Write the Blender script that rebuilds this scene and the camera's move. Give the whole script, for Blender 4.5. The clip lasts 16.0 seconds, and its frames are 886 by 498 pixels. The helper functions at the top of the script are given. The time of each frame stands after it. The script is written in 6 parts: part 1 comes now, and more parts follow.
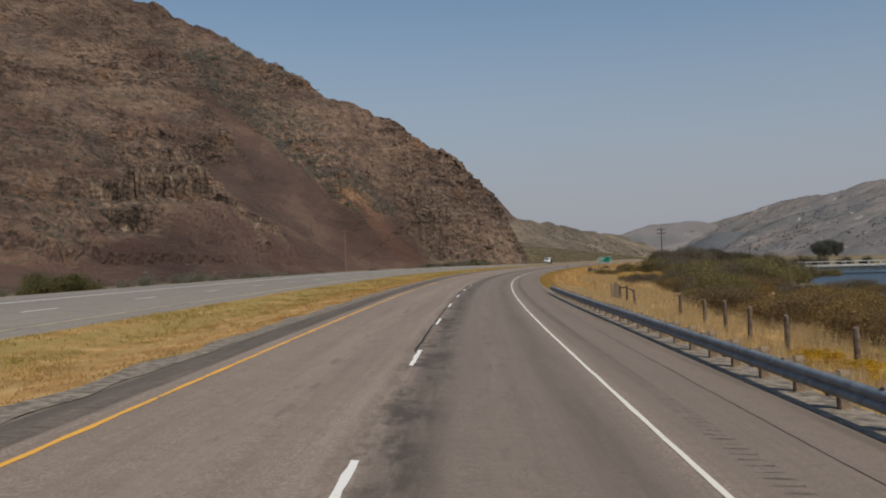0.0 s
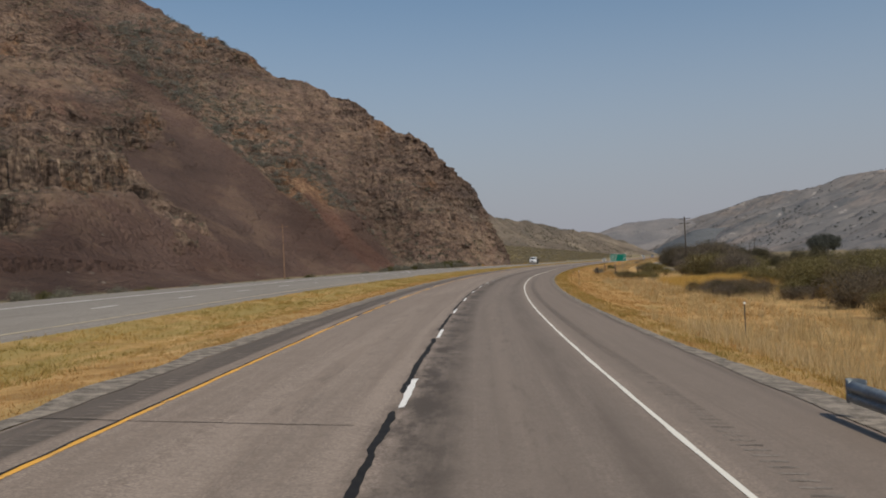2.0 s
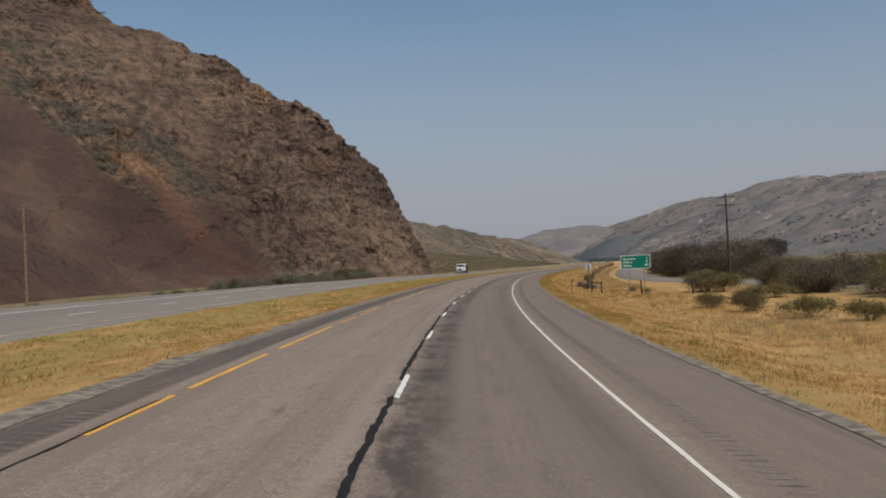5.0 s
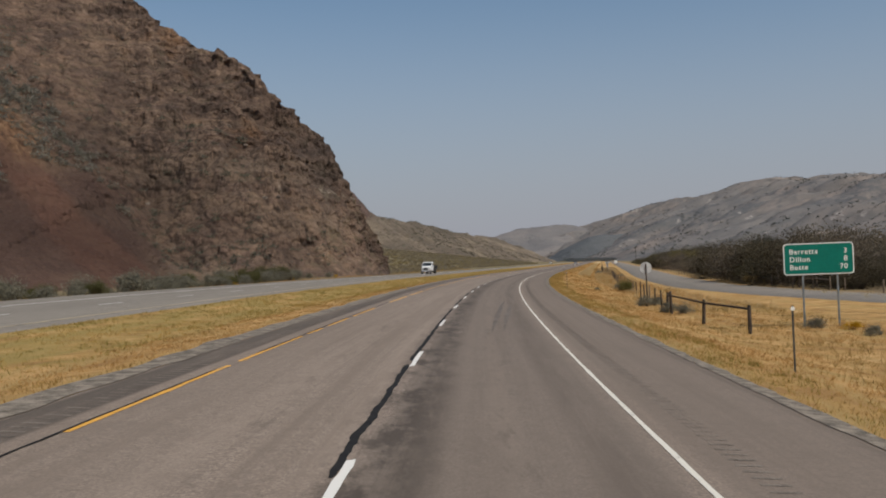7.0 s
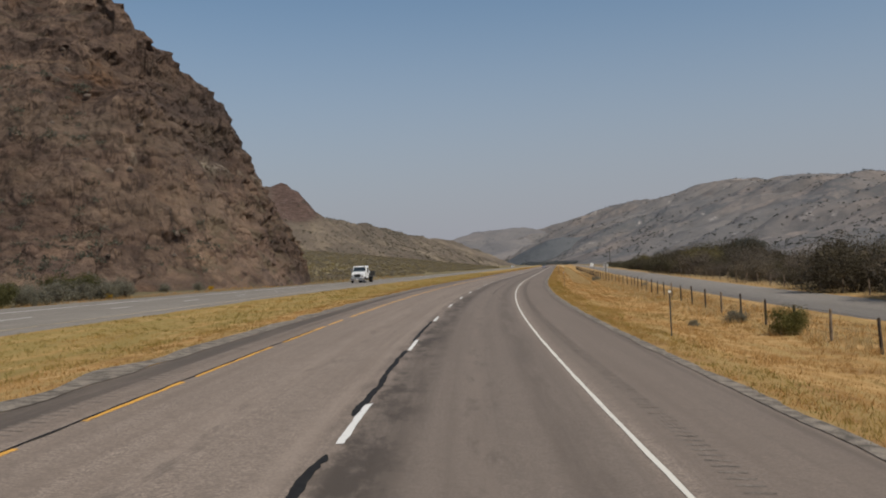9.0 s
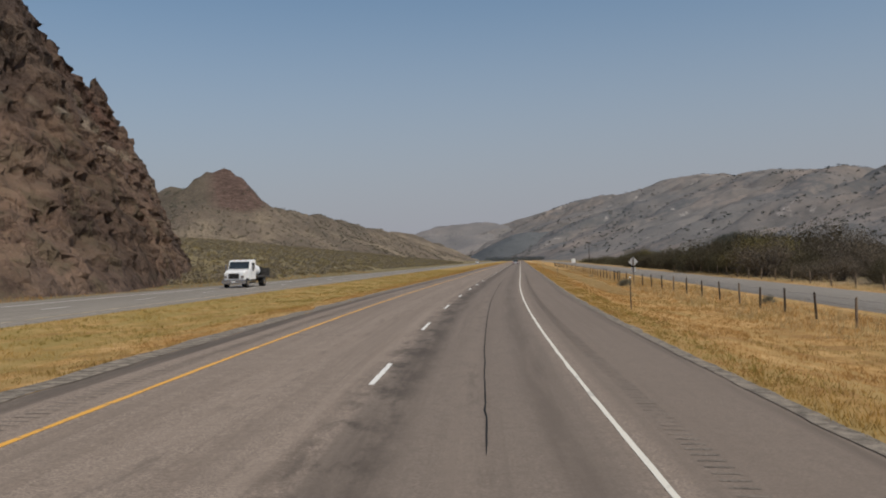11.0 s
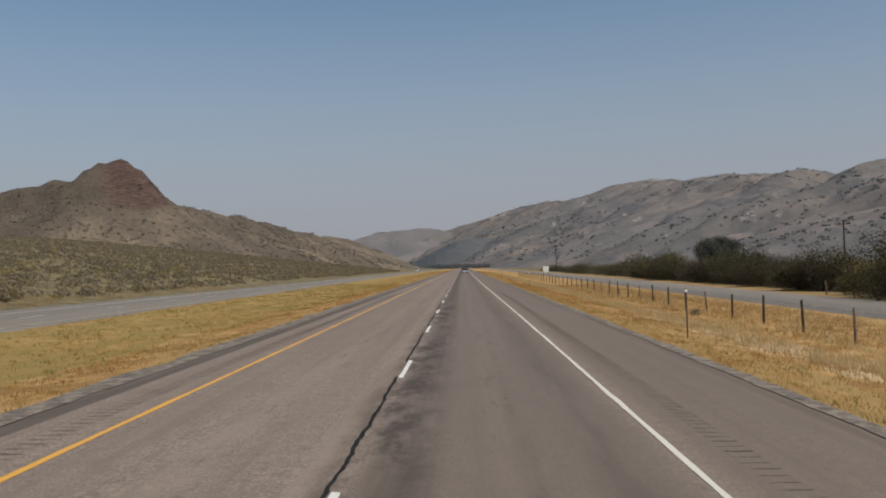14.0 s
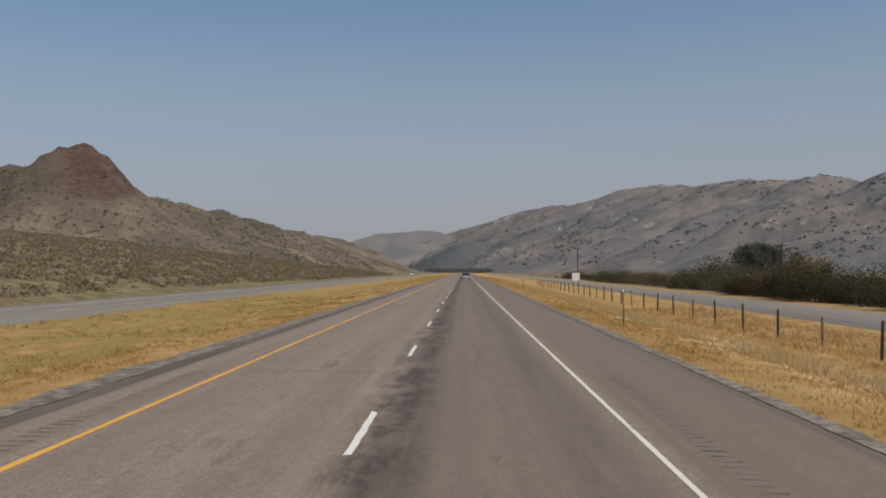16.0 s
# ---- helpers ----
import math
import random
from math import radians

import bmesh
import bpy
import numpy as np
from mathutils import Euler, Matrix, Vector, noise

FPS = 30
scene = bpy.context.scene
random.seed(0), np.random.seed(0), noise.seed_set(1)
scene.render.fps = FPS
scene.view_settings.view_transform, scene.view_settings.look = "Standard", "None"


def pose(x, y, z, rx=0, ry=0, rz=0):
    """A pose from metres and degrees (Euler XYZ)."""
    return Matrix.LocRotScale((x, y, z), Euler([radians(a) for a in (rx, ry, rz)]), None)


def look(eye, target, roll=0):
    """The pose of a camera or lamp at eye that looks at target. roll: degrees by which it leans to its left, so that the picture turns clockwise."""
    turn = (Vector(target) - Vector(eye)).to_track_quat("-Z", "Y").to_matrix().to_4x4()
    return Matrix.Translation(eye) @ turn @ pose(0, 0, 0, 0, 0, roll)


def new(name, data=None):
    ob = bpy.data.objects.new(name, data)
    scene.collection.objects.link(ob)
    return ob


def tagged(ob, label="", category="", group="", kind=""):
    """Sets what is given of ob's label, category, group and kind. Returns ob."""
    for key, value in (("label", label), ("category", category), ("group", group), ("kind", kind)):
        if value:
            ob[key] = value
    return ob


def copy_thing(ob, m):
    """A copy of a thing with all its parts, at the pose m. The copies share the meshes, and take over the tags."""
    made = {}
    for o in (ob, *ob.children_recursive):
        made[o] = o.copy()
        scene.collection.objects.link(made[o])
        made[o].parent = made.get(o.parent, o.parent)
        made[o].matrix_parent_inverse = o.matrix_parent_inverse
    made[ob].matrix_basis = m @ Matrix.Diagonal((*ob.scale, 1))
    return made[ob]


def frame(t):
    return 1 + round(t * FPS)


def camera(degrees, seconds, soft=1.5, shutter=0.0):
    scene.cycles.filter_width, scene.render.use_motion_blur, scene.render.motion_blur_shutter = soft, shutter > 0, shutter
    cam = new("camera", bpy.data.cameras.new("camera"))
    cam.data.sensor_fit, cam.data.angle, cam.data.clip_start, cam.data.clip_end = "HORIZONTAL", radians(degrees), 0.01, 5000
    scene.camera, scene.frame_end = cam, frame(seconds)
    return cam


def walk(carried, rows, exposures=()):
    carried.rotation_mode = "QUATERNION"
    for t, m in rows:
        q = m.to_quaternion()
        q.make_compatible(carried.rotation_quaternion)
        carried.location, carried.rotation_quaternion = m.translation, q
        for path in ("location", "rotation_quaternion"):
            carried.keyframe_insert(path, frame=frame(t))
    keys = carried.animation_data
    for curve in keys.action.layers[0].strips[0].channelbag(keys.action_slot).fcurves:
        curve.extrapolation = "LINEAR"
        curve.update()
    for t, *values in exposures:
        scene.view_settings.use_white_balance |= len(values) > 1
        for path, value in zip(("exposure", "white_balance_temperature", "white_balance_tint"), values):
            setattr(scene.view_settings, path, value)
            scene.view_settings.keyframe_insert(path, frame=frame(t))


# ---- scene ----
cam = camera(51.923, 16.0, 1.9)
PATH = [
    (0.0, 1.282, 3.840, 2.091, 90.869, 1.675, 1.572),
    (0.5, 1.256, 16.547, 2.089, 90.771, 1.704, 1.270),
    (1.0, 1.274, 29.634, 2.089, 90.948, 1.545, 1.136),
    (1.5, 1.358, 43.519, 2.089, 90.723, 1.778, 0.593),
    (2.0, 1.629, 57.917, 2.086, 90.915, 2.577, -0.031),
    (2.5, 2.091, 72.868, 2.081, 91.033, 3.395, -0.758),
    (3.0, 2.731, 87.452, 2.074, 91.232, 3.158, -1.333),
    (3.5, 3.450, 100.625, 2.069, 90.964, 2.237, -2.207),
    (4.0, 4.309, 113.628, 2.064, 90.857, 2.808, -3.308),
    (4.2, 4.715, 119.123, 2.062, 91.028, 2.857, -3.895),
    (6.3, 10.990, 178.594, 2.062, 91.235, 3.164, -6.231),
    (6.5, 11.930, 184.165, 2.055, 91.112, 3.119, -6.456),
    (7.0, 13.922, 198.031, 2.052, 91.039, 2.213, -7.144),
    (7.5, 16.231, 212.119, 2.047, 91.046, 3.194, -8.073),
    (8.0, 18.552, 226.051, 2.049, 90.783, 2.908, -8.804),
    (8.5, 21.088, 239.944, 2.045, 90.906, 2.955, -9.483),
    (9.0, 23.775, 253.868, 2.040, 91.206, 2.578, -9.867),
    (9.2, 25.077, 259.258, 2.023, 90.858, 3.029, -10.002),
    (11.3, 37.952, 316.836, 2.058, 90.806, 2.411, -12.643),
    (11.5, 39.326, 322.206, 2.061, 91.149, 3.525, -12.861),
    (12.0, 42.830, 335.388, 2.070, 90.801, 2.957, -13.384),
    (12.5, 46.145, 347.660, 2.082, 91.205, 3.268, -14.093),
    (13.0, 50.171, 362.012, 2.093, 91.104, 2.900, -14.701),
    (13.5, 54.044, 375.479, 2.105, 91.079, 1.838, -15.143),
    (14.0, 58.046, 388.811, 2.112, 91.145, 2.005, -15.873),
    (14.5, 62.185, 402.091, 2.113, 90.709, 2.073, -16.153),
    (15.0, 66.247, 415.265, 2.114, 90.947, 1.324, -16.067),
    (15.5, 70.238, 428.004, 2.113, 90.769, 2.050, -16.074),
    (16.0, 74.560, 442.150, 2.114, 91.389, 0.810, -15.804),
]
walk(cam, [(t, pose(x, y, z, rx, ry, rz)) for t, x, y, z, rx, ry, rz in PATH])

# ---- world and sun ----
SUN_AZ, SUN_EL = 142.0, 52.0          # degrees clockwise from +y, and above the horizon
world = bpy.data.worlds.new("sky")
scene.world = world
world.use_nodes = True
wn = world.node_tree
wn.nodes.clear()
sky = wn.nodes.new("ShaderNodeTexSky")
sky.sky_type = "NISHITA"
sky.sun_disc = False
sky.sun_elevation, sky.sun_rotation = radians(SUN_EL), radians(SUN_AZ)
sky.air_density, sky.dust_density, sky.ozone_density = 1.0, 1.0, 2.2
back = wn.nodes.new("ShaderNodeBackground")
back.inputs["Strength"].default_value = 0.09
wout = wn.nodes.new("ShaderNodeOutputWorld")
# smoke haze that thickens towards the horizon
tc = wn.nodes.new("ShaderNodeTexCoord")
sep = wn.nodes.new("ShaderNodeSeparateXYZ")
hz = wn.nodes.new("ShaderNodeMapRange")
hz.interpolation_type = "SMOOTHSTEP"
for k, v in (("From Min", -0.02), ("From Max", 0.36), ("To Min", 0.97), ("To Max", 0.0)):
    hz.inputs[k].default_value = v
hmix = wn.nodes.new("ShaderNodeMix")
hmix.data_type = "RGBA"
hmix.inputs[7].default_value = (3.55, 3.6, 4.15, 1)
wn.links.new(tc.outputs["Generated"], sep.inputs[0])
wn.links.new(sep.outputs[2], hz.inputs[0])
wn.links.new(hz.outputs[0], hmix.inputs[0])
tone = wn.nodes.new("ShaderNodeMix")
tone.data_type, tone.blend_type = "RGBA", "MULTIPLY"
tone.inputs[0].default_value = 1.0
tone.inputs[7].default_value = (0.97, 1.05, 1.02, 1)
wn.links.new(sky.outputs[0], tone.inputs[6])
wn.links.new(tone.outputs[2], hmix.inputs[6])
wn.links.new(hmix.outputs[2], back.inputs[0])
wn.links.new(back.outputs[0], wout.inputs[0])
sun = new("sun", bpy.data.lights.new("sun", "SUN"))
sun.data.energy, sun.data.angle, sun.data.color = 3.1, radians(1.5), (1.0, 0.89, 0.74)
sun.matrix_world = look((0, 0, 0), (-math.sin(radians(SUN_AZ)) * math.cos(radians(SUN_EL)), -math.cos(radians(SUN_AZ)) * math.cos(radians(SUN_EL)), -math.sin(radians(SUN_EL))))
scene.view_settings.exposure = 0.0

# ---- materials ----
class Nodes:
    """A small wrapper that makes node materials readable."""

    def __init__(self, name, rough=0.85, metal=0.0, spec=0.3):
        self.m = bpy.data.materials.new(name)
        self.m.use_nodes = True
        self.t = self.m.node_tree
        self.b = self.t.nodes["Principled BSDF"]
        self.b.inputs["Roughness"].default_value = rough
        self.b.inputs["Metallic"].default_value = metal
        self.b.inputs["Specular IOR Level"].default_value = spec

    def add(self, kind, **ins):
        n = self.t.nodes.new("ShaderNode" + kind)
        for k, v in ins.items():
            self.put(n.inputs[k], v)
        return n

    def put(self, socket, v):
        if isinstance(v, bpy.types.NodeSocket):
            self.t.links.new(v, socket)
        else:
            socket.default_value = v

    def obj(self):
        return self.add("TexCoord").outputs["Object"]

    def uv(self):
        return self.add("TexCoord").outputs["UV"]

    def scaled(self, vec, x, y, z):
        n = self.add("Mapping", Vector=vec)
        n.inputs["Scale"].default_value = (x, y, z)
        return n.outputs[0]

    def noise(self, vec, scale, detail=4.0, rough=0.55, dist=0.0):
        return self.add("TexNoise", Vector=vec, Scale=scale, Detail=detail, Roughness=rough, Distortion=dist).outputs["Fac"]

    def ramp(self, fac, stops):
        n = self.add("ValToRGB", Fac=fac)
        e = n.color_ramp.elements
        while len(e) < len(stops):
            e.new(0.5)
        for el, (p, c) in zip(e, stops):
            el.position, el.color = p, (*c, 1) if len(c) == 3 else c
        return n.outputs[0]

    def grey(self, fac, a, b):
        return self.add("MapRange", Value=fac, **{"From Min": a, "From Max": b}).outputs[0]

    def mix(self, fac, a, b, blend="MIX"):
        n = self.t.nodes.new("ShaderNodeMix")
        n.data_type, n.blend_type = "RGBA", blend
        self.put(n.inputs[0], fac)
        for s, v in ((n.inputs[6], a), (n.inputs[7], b)):
            self.put(s, (*v, 1) if isinstance(v, tuple) and len(v) == 3 else v)
        return n.outputs[2]

    def math(self, op, a, b=0.0):
        n = self.t.nodes.new("ShaderNodeMath")
        n.operation = op
        self.put(n.inputs[0], a)
        self.put(n.inputs[1], b)
        return n.outputs[0]

    def bump(self, height, dist=0.02, strength=0.6):
        n = self.add("Bump", Height=height, Strength=strength, Distance=dist)
        self.t.links.new(n.outputs[0], self.b.inputs["Normal"])

    def colour(self, c):
        self.put(self.b.inputs["Base Color"], (*c, 1) if isinstance(c, tuple) and len(c) == 3 else c)

    def rough(self, v):
        self.put(self.b.inputs["Roughness"], v)


def plain(name, col, rough=0.7, metal=0.0, spread=0.12, scale=6.0, bump=0.0):
    """A simple painted, wooden or metal surface with two scales of wear."""
    n = Nodes(name, rough, metal)
    o = n.obj()
    big, fine = n.noise(o, scale, 3), n.noise(o, scale * 9, 4)
    f = n.math("ADD", n.math("MULTIPLY", big, 0.6), n.math("MULTIPLY", fine, 0.4))
    lo, hi = tuple(c * (1 - spread * 2) for c in col), tuple(min(1, c * (1 + spread * 2)) for c in col)
    n.colour(n.ramp(f, [(0.4, lo), (0.6, hi)]))
    if bump:
        n.bump(fine, bump)
    return n.m


def asphalt(name, base, tracks=True):
    """Aged asphalt: aggregate grain, blotches, streaks along the lane and, on the main road, worn wheel paths."""
    def tint(k, warm=0.0):
        return (base[0] * k * (1 + warm), base[1] * k, base[2] * k * (1 - warm))
    n = Nodes(name, 0.85, spec=0.25)
    uv, o = n.uv(), n.obj()
    l = n.add("SeparateXYZ", Vector=uv).outputs[1]
    agg = n.noise(o, 26, 5, 0.8)
    grit = n.noise(o, 5.5, 5, 0.75)
    mott = n.noise(o, 0.8, 6, 0.7)
    slow = n.noise(n.scaled(uv, 0.03, 0.25, 1), 1.0, 4, 0.6)
    lon = n.noise(n.scaled(uv, 0.05, 2.2, 1), 1.0, 6, 0.65)
    thin = n.noise(n.scaled(uv, 0.04, 9.0, 1), 1.0, 5, 0.7)
    col = n.ramp(agg, [(0.4, tint(0.62)), (0.5, tint(1.0)), (0.62, tint(1.45))])
    col = n.mix(n.math("MULTIPLY", n.grey(grit, 0.5, 0.64), 0.6), col, tint(0.6))
    col = n.mix(n.math("MULTIPLY", n.grey(mott, 0.5, 0.64), 0.4), col, tint(0.72))
    col = n.mix(n.math("MULTIPLY", n.grey(slow, 0.45, 0.65), 0.4), col, tint(0.75))
    col = n.mix(n.math("MULTIPLY", n.grey(lon, 0.48, 0.62), 0.5), col, tint(0.66, 0.03))
    col = n.mix(n.math("MULTIPLY", n.grey(thin, 0.52, 0.64), 0.35), col, tint(0.6))
    if tracks:
        # bands across the lanes, in metres from the lane line: centre, half width, strength, tone
        lane = n.math("MULTIPLY", n.grey(l, 0.0, 0.25), n.add("MapRange", Value=l, **{"From Min": 3.65, "From Max": 3.3}).outputs[0])
        col = n.mix(n.math("MULTIPLY", lane, 0.6), col, tint(0.58, -0.02))
        col = n.mix(n.math("MULTIPLY", n.grey(l, 3.75, 4.0), 0.6), col, tint(0.62))
        wob = n.math("MULTIPLY", n.math("SUBTRACT", n.noise(n.scaled(uv, 0.05, 0.0, 1), 1.0, 3), 0.5), 0.5)
        brk = n.grey(n.noise(n.scaled(uv, 0.11, 1.4, 1), 1.3, 6, 0.7), 0.34, 0.56)
        for centre, half, amt, tone in ((0.55, 0.5, 0.8, 0.4), (2.85, 0.45, 0.6, 0.44), (-0.4, 0.22, 0.5, 1.15), (1.65, 0.3, 0.35, 0.9), (-1.8, 0.45, 0.45, 1.12), (-3.15, 0.22, 0.4, 0.75), (6.2, 0.16, 0.75, 0.5), (-0.95, 0.4, 0.35, 0.78), (-2.7, 0.35, 0.35, 0.82)):
            d = n.math("ABSOLUTE", n.math("ADD", n.math("SUBTRACT", l, centre), wob))
            f = n.add("MapRange", Value=d, **{"From Min": half, "From Max": half * 0.25}).outputs[0]
            col = n.mix(n.math("MULTIPLY", n.math("MULTIPLY", f, amt), brk), col, tint(tone))
        # the newer dark strip outside the yellow line, which shifts outward and narrows up the road
        along = n.add("SeparateXYZ", Vector=uv).outputs[0]
        shift = n.add("MapRange", Value=along, **{"From Min": 220.0, "From Max": 350.0, "To Min": -4.28, "To Max": -4.95}).outputs[0]
        width = n.add("MapRange", Value=along, **{"From Min": 220.0, "From Max": 350.0, "To Min": 0.42, "To Max": 0.24}).outputs[0]
        d = n.math("DIVIDE", n.math("ABSOLUTE", n.math("ADD", n.math("SUBTRACT", l, shift), n.math("MULTIPLY", wob, 0.3))), width)
        f = n.add("MapRange", Value=d, **{"From Min": 1.0, "From Max": 0.75}).outputs[0]
        col = n.mix(n.math("MULTIPLY", f, n.math("ADD", n.math("MULTIPLY", brk, 0.35), 0.55)), col, tint(0.36, -0.03))
        # rubbed dark blotches beside the lane line
        d = n.math("ABSOLUTE", n.math("SUBTRACT", l, 0.3))
        f = n.math("MULTIPLY", n.add("MapRange", Value=d, **{"From Min": 0.75, "From Max": 0.15}).outputs[0], n.grey(n.noise(n.scaled(uv, 0.5, 1.2, 1), 1.0, 6, 0.72), 0.46, 0.58))
        col = n.mix(n.math("MULTIPLY", f, 0.85), col, tint(0.25))
        # stains down the middle of the lanes
        for centre, half in ((1.75, 0.55), (-1.6, 0.5)):
            d = n.math("ABSOLUTE", n.math("SUBTRACT", l, centre))
            f = n.math("MULTIPLY", n.add("MapRange", Value=d, **{"From Min": half, "From Max": half * 0.2}).outputs[0], n.grey(n.noise(n.scaled(uv, 0.3, 1.6, 1), 1.7, 6, 0.75), 0.53, 0.64))
            col = n.mix(n.math("MULTIPLY", f, 0.55), col, tint(0.42, -0.01))
    n.colour(col)
    n.bump(n.math("ADD", agg, grit), 0.008, 0.5)
    return n.m


M = {}
M["asphalt"] = asphalt("asphalt", (0.272, 0.219, 0.179))
M["asphalt_far"] = asphalt("asphalt_pale", (0.255, 0.23, 0.2), False)
M["gravel"] = plain("gravel", (0.2, 0.172, 0.14), 0.95, 0, 0.25, 4.0, 0.01)


def line_paint(name, col, worn):
    n = Nodes(name, 0.6)
    o = n.obj()
    w = n.math("ADD", n.math("MULTIPLY", n.noise(o, 1.1, 5, 0.7), 0.6), n.math("MULTIPLY", n.noise(o, 16, 4, 0.7), 0.4))
    n.colour(n.mix(n.grey(w, worn, worn + 0.1), col, (0.16, 0.15, 0.14)))
    return n.m


M["white_paint"] = line_paint("white_line_paint", (0.76, 0.75, 0.71), 0.57)
M["yellow_paint"] = line_paint("yellow_line_paint", (0.76, 0.4, 0.07), 0.55)
M["sealant"] = plain("crack_sealant", (0.013, 0.012, 0.011), 0.85, 0, 0.2, 4)
M["rumble_dark"] = plain("milled_asphalt_groove", (0.17, 0.145, 0.122), 0.9, 0, 0.2, 3)


def ground_material():
    n = Nodes("dry_ground", 0.95, spec=0.12)
    o = n.obj()
    l = n.add("SeparateXYZ", Vector=n.uv()).outputs[1]
    big, mid, fine = n.noise(o, 0.07, 5), n.noise(o, 0.6, 5, 0.65), n.noise(o, 9, 5, 0.7)
    streak = n.noise(n.scaled(n.uv(), 0.12, 1.1, 1), 1.0, 4)
    gold = n.ramp(mid, [(0.4, (0.34, 0.2, 0.078)), (0.5, (0.48, 0.29, 0.11)), (0.62, (0.57, 0.37, 0.165))])
    gold = n.mix(n.grey(streak, 0.48, 0.62), gold, (0.42, 0.285, 0.115))
    wild = n.ramp(mid, [(0.4, (0.14, 0.105, 0.065)), (0.5, (0.22, 0.17, 0.105)), (0.62, (0.32, 0.245, 0.155))])
    wild = n.mix(n.grey(big, 0.45, 0.6), wild, (0.15, 0.135, 0.07))
    off = n.math("ADD", l, n.math("MULTIPLY", n.math("SUBTRACT", mid, 0.5), 5.0))
    left = n.add("MapRange", Value=off, **{"From Min": -22.0, "From Max": -25.0}).outputs[0]
    right = n.add("MapRange", Value=off, **{"From Min": 27.0, "From Max": 33.0}).outputs[0]
    swale = n.math("MULTIPLY", n.add("MapRange", Value=off, **{"From Min": -8.0, "From Max": -9.5}).outputs[0], n.grey(streak, 0.3, 0.55))
    gold = n.mix(n.math("MULTIPLY", swale, 0.75), gold, (0.3, 0.235, 0.08))
    along = n.add("SeparateXYZ", Vector=n.uv()).outputs[0]
    bench = n.math("MULTIPLY", n.grey(along, 395.0, 430.0), n.grey(n.noise(o, 0.35, 5, 0.7), 0.3, 0.5))
    wild = n.mix(n.math("MULTIPLY", bench, left), wild, n.ramp(mid, [(0.4, (0.13, 0.112, 0.064)), (0.5, (0.2, 0.168, 0.094)), (0.64, (0.29, 0.24, 0.135))]))
    col = n.mix(n.math("MAXIMUM", left, right), gold, wild)
    hem = n.math("MULTIPLY", n.add("MapRange", Value=off, **{"From Min": 9.6, "From Max": 7.8}).outputs[0], n.grey(off, 5.5, 6.5))
    col = n.mix(n.math("MULTIPLY", n.math("MULTIPLY", hem, n.grey(mid, 0.42, 0.58)), 0.55), col, (0.31, 0.225, 0.085))
    col = n.mix(n.math("MULTIPLY", n.grey(fine, 0.45, 0.75), 0.35), col, (0.2, 0.14, 0.065))
    band = n.math("MULTIPLY", n.grey(n.math("ABSOLUTE", n.math("SUBTRACT", off, 11.3)), 1.6, 0.6), n.grey(along, 385.0, 410.0))
    col = n.mix(n.math("MULTIPLY", band, 0.7), col, (0.6, 0.47, 0.3))
    n.colour(col)
    n.bump(fine, 0.08, 0.8)
    return n.m


M["ground"] = ground_material()


def hill_material(name, low, mid, high, dark, spots, scale=1.0, rock=1.0, crown=None, speckle=0.5, relief=0.9):
    """Weathered slope: scree below, bedrock where it is steep, scrub spots."""
    n = Nodes(name, 0.95, spec=0.12)
    o = n.obj()
    geo = n.add("NewGeometry")
    up = n.add("SeparateXYZ", Vector=geo.outputs["Normal"]).outputs[2]
    big = n.noise(o, 0.012 * scale, 5, 0.6)
    med = n.noise(o, 0.07 * scale, 6, 0.65)
    fine = n.noise(o, 0.55 * scale, 6, 0.7)
    col = n.ramp(big, [(0.4, low), (0.5, mid), (0.6, high)])
    col = n.mix(n.grey(med, 0.35, 0.75), col, mid)
    steep = n.math("MULTIPLY", n.grey(up, 0.72, 0.5), rock)
    strata = n.noise(n.scaled(o, 0.2 * scale, 0.2 * scale, 0.9 * scale), 1.0, 6, 0.7)
    rockc = n.ramp(strata, [(0.4, dark), (0.5, mid), (0.58, high), (0.68, tuple(min(1, c * 1.35) for c in high))])
    col = n.mix(steep, col, rockc)
    vor = n.add("TexVoronoi", Vector=o, Scale=0.22 * scale)
    sp = n.math("MULTIPLY", n.add("MapRange", Value=vor.outputs["Distance"], **{"From Min": 0.34, "From Max": 0.2}).outputs[0], n.grey(n.noise(o, 0.04 * scale, 4), 0.45, 0.6))
    col = n.mix(n.math("MULTIPLY", sp, n.math("SUBTRACT", 1.0, steep)), col, spots)
    col = n.mix(n.math("MULTIPLY", n.grey(fine, 0.5, 0.75), speckle), col, dark)
    if crown:
        at_ = n.add("Attribute")
        at_.attribute_name = "crown"
        red = n.ramp(strata, [(0.35, tuple(c * 0.5 for c in crown)), (0.55, crown), (0.75, tuple(c * 1.5 for c in crown))])
        col = n.mix(n.grey(at_.outputs["Fac"], 0.25, 0.6), col, red)
    n.colour(col)
    n.bump(n.math("ADD", n.math("MULTIPLY", med, 1.5), fine), 1.2 / scale, relief)
    return n.m


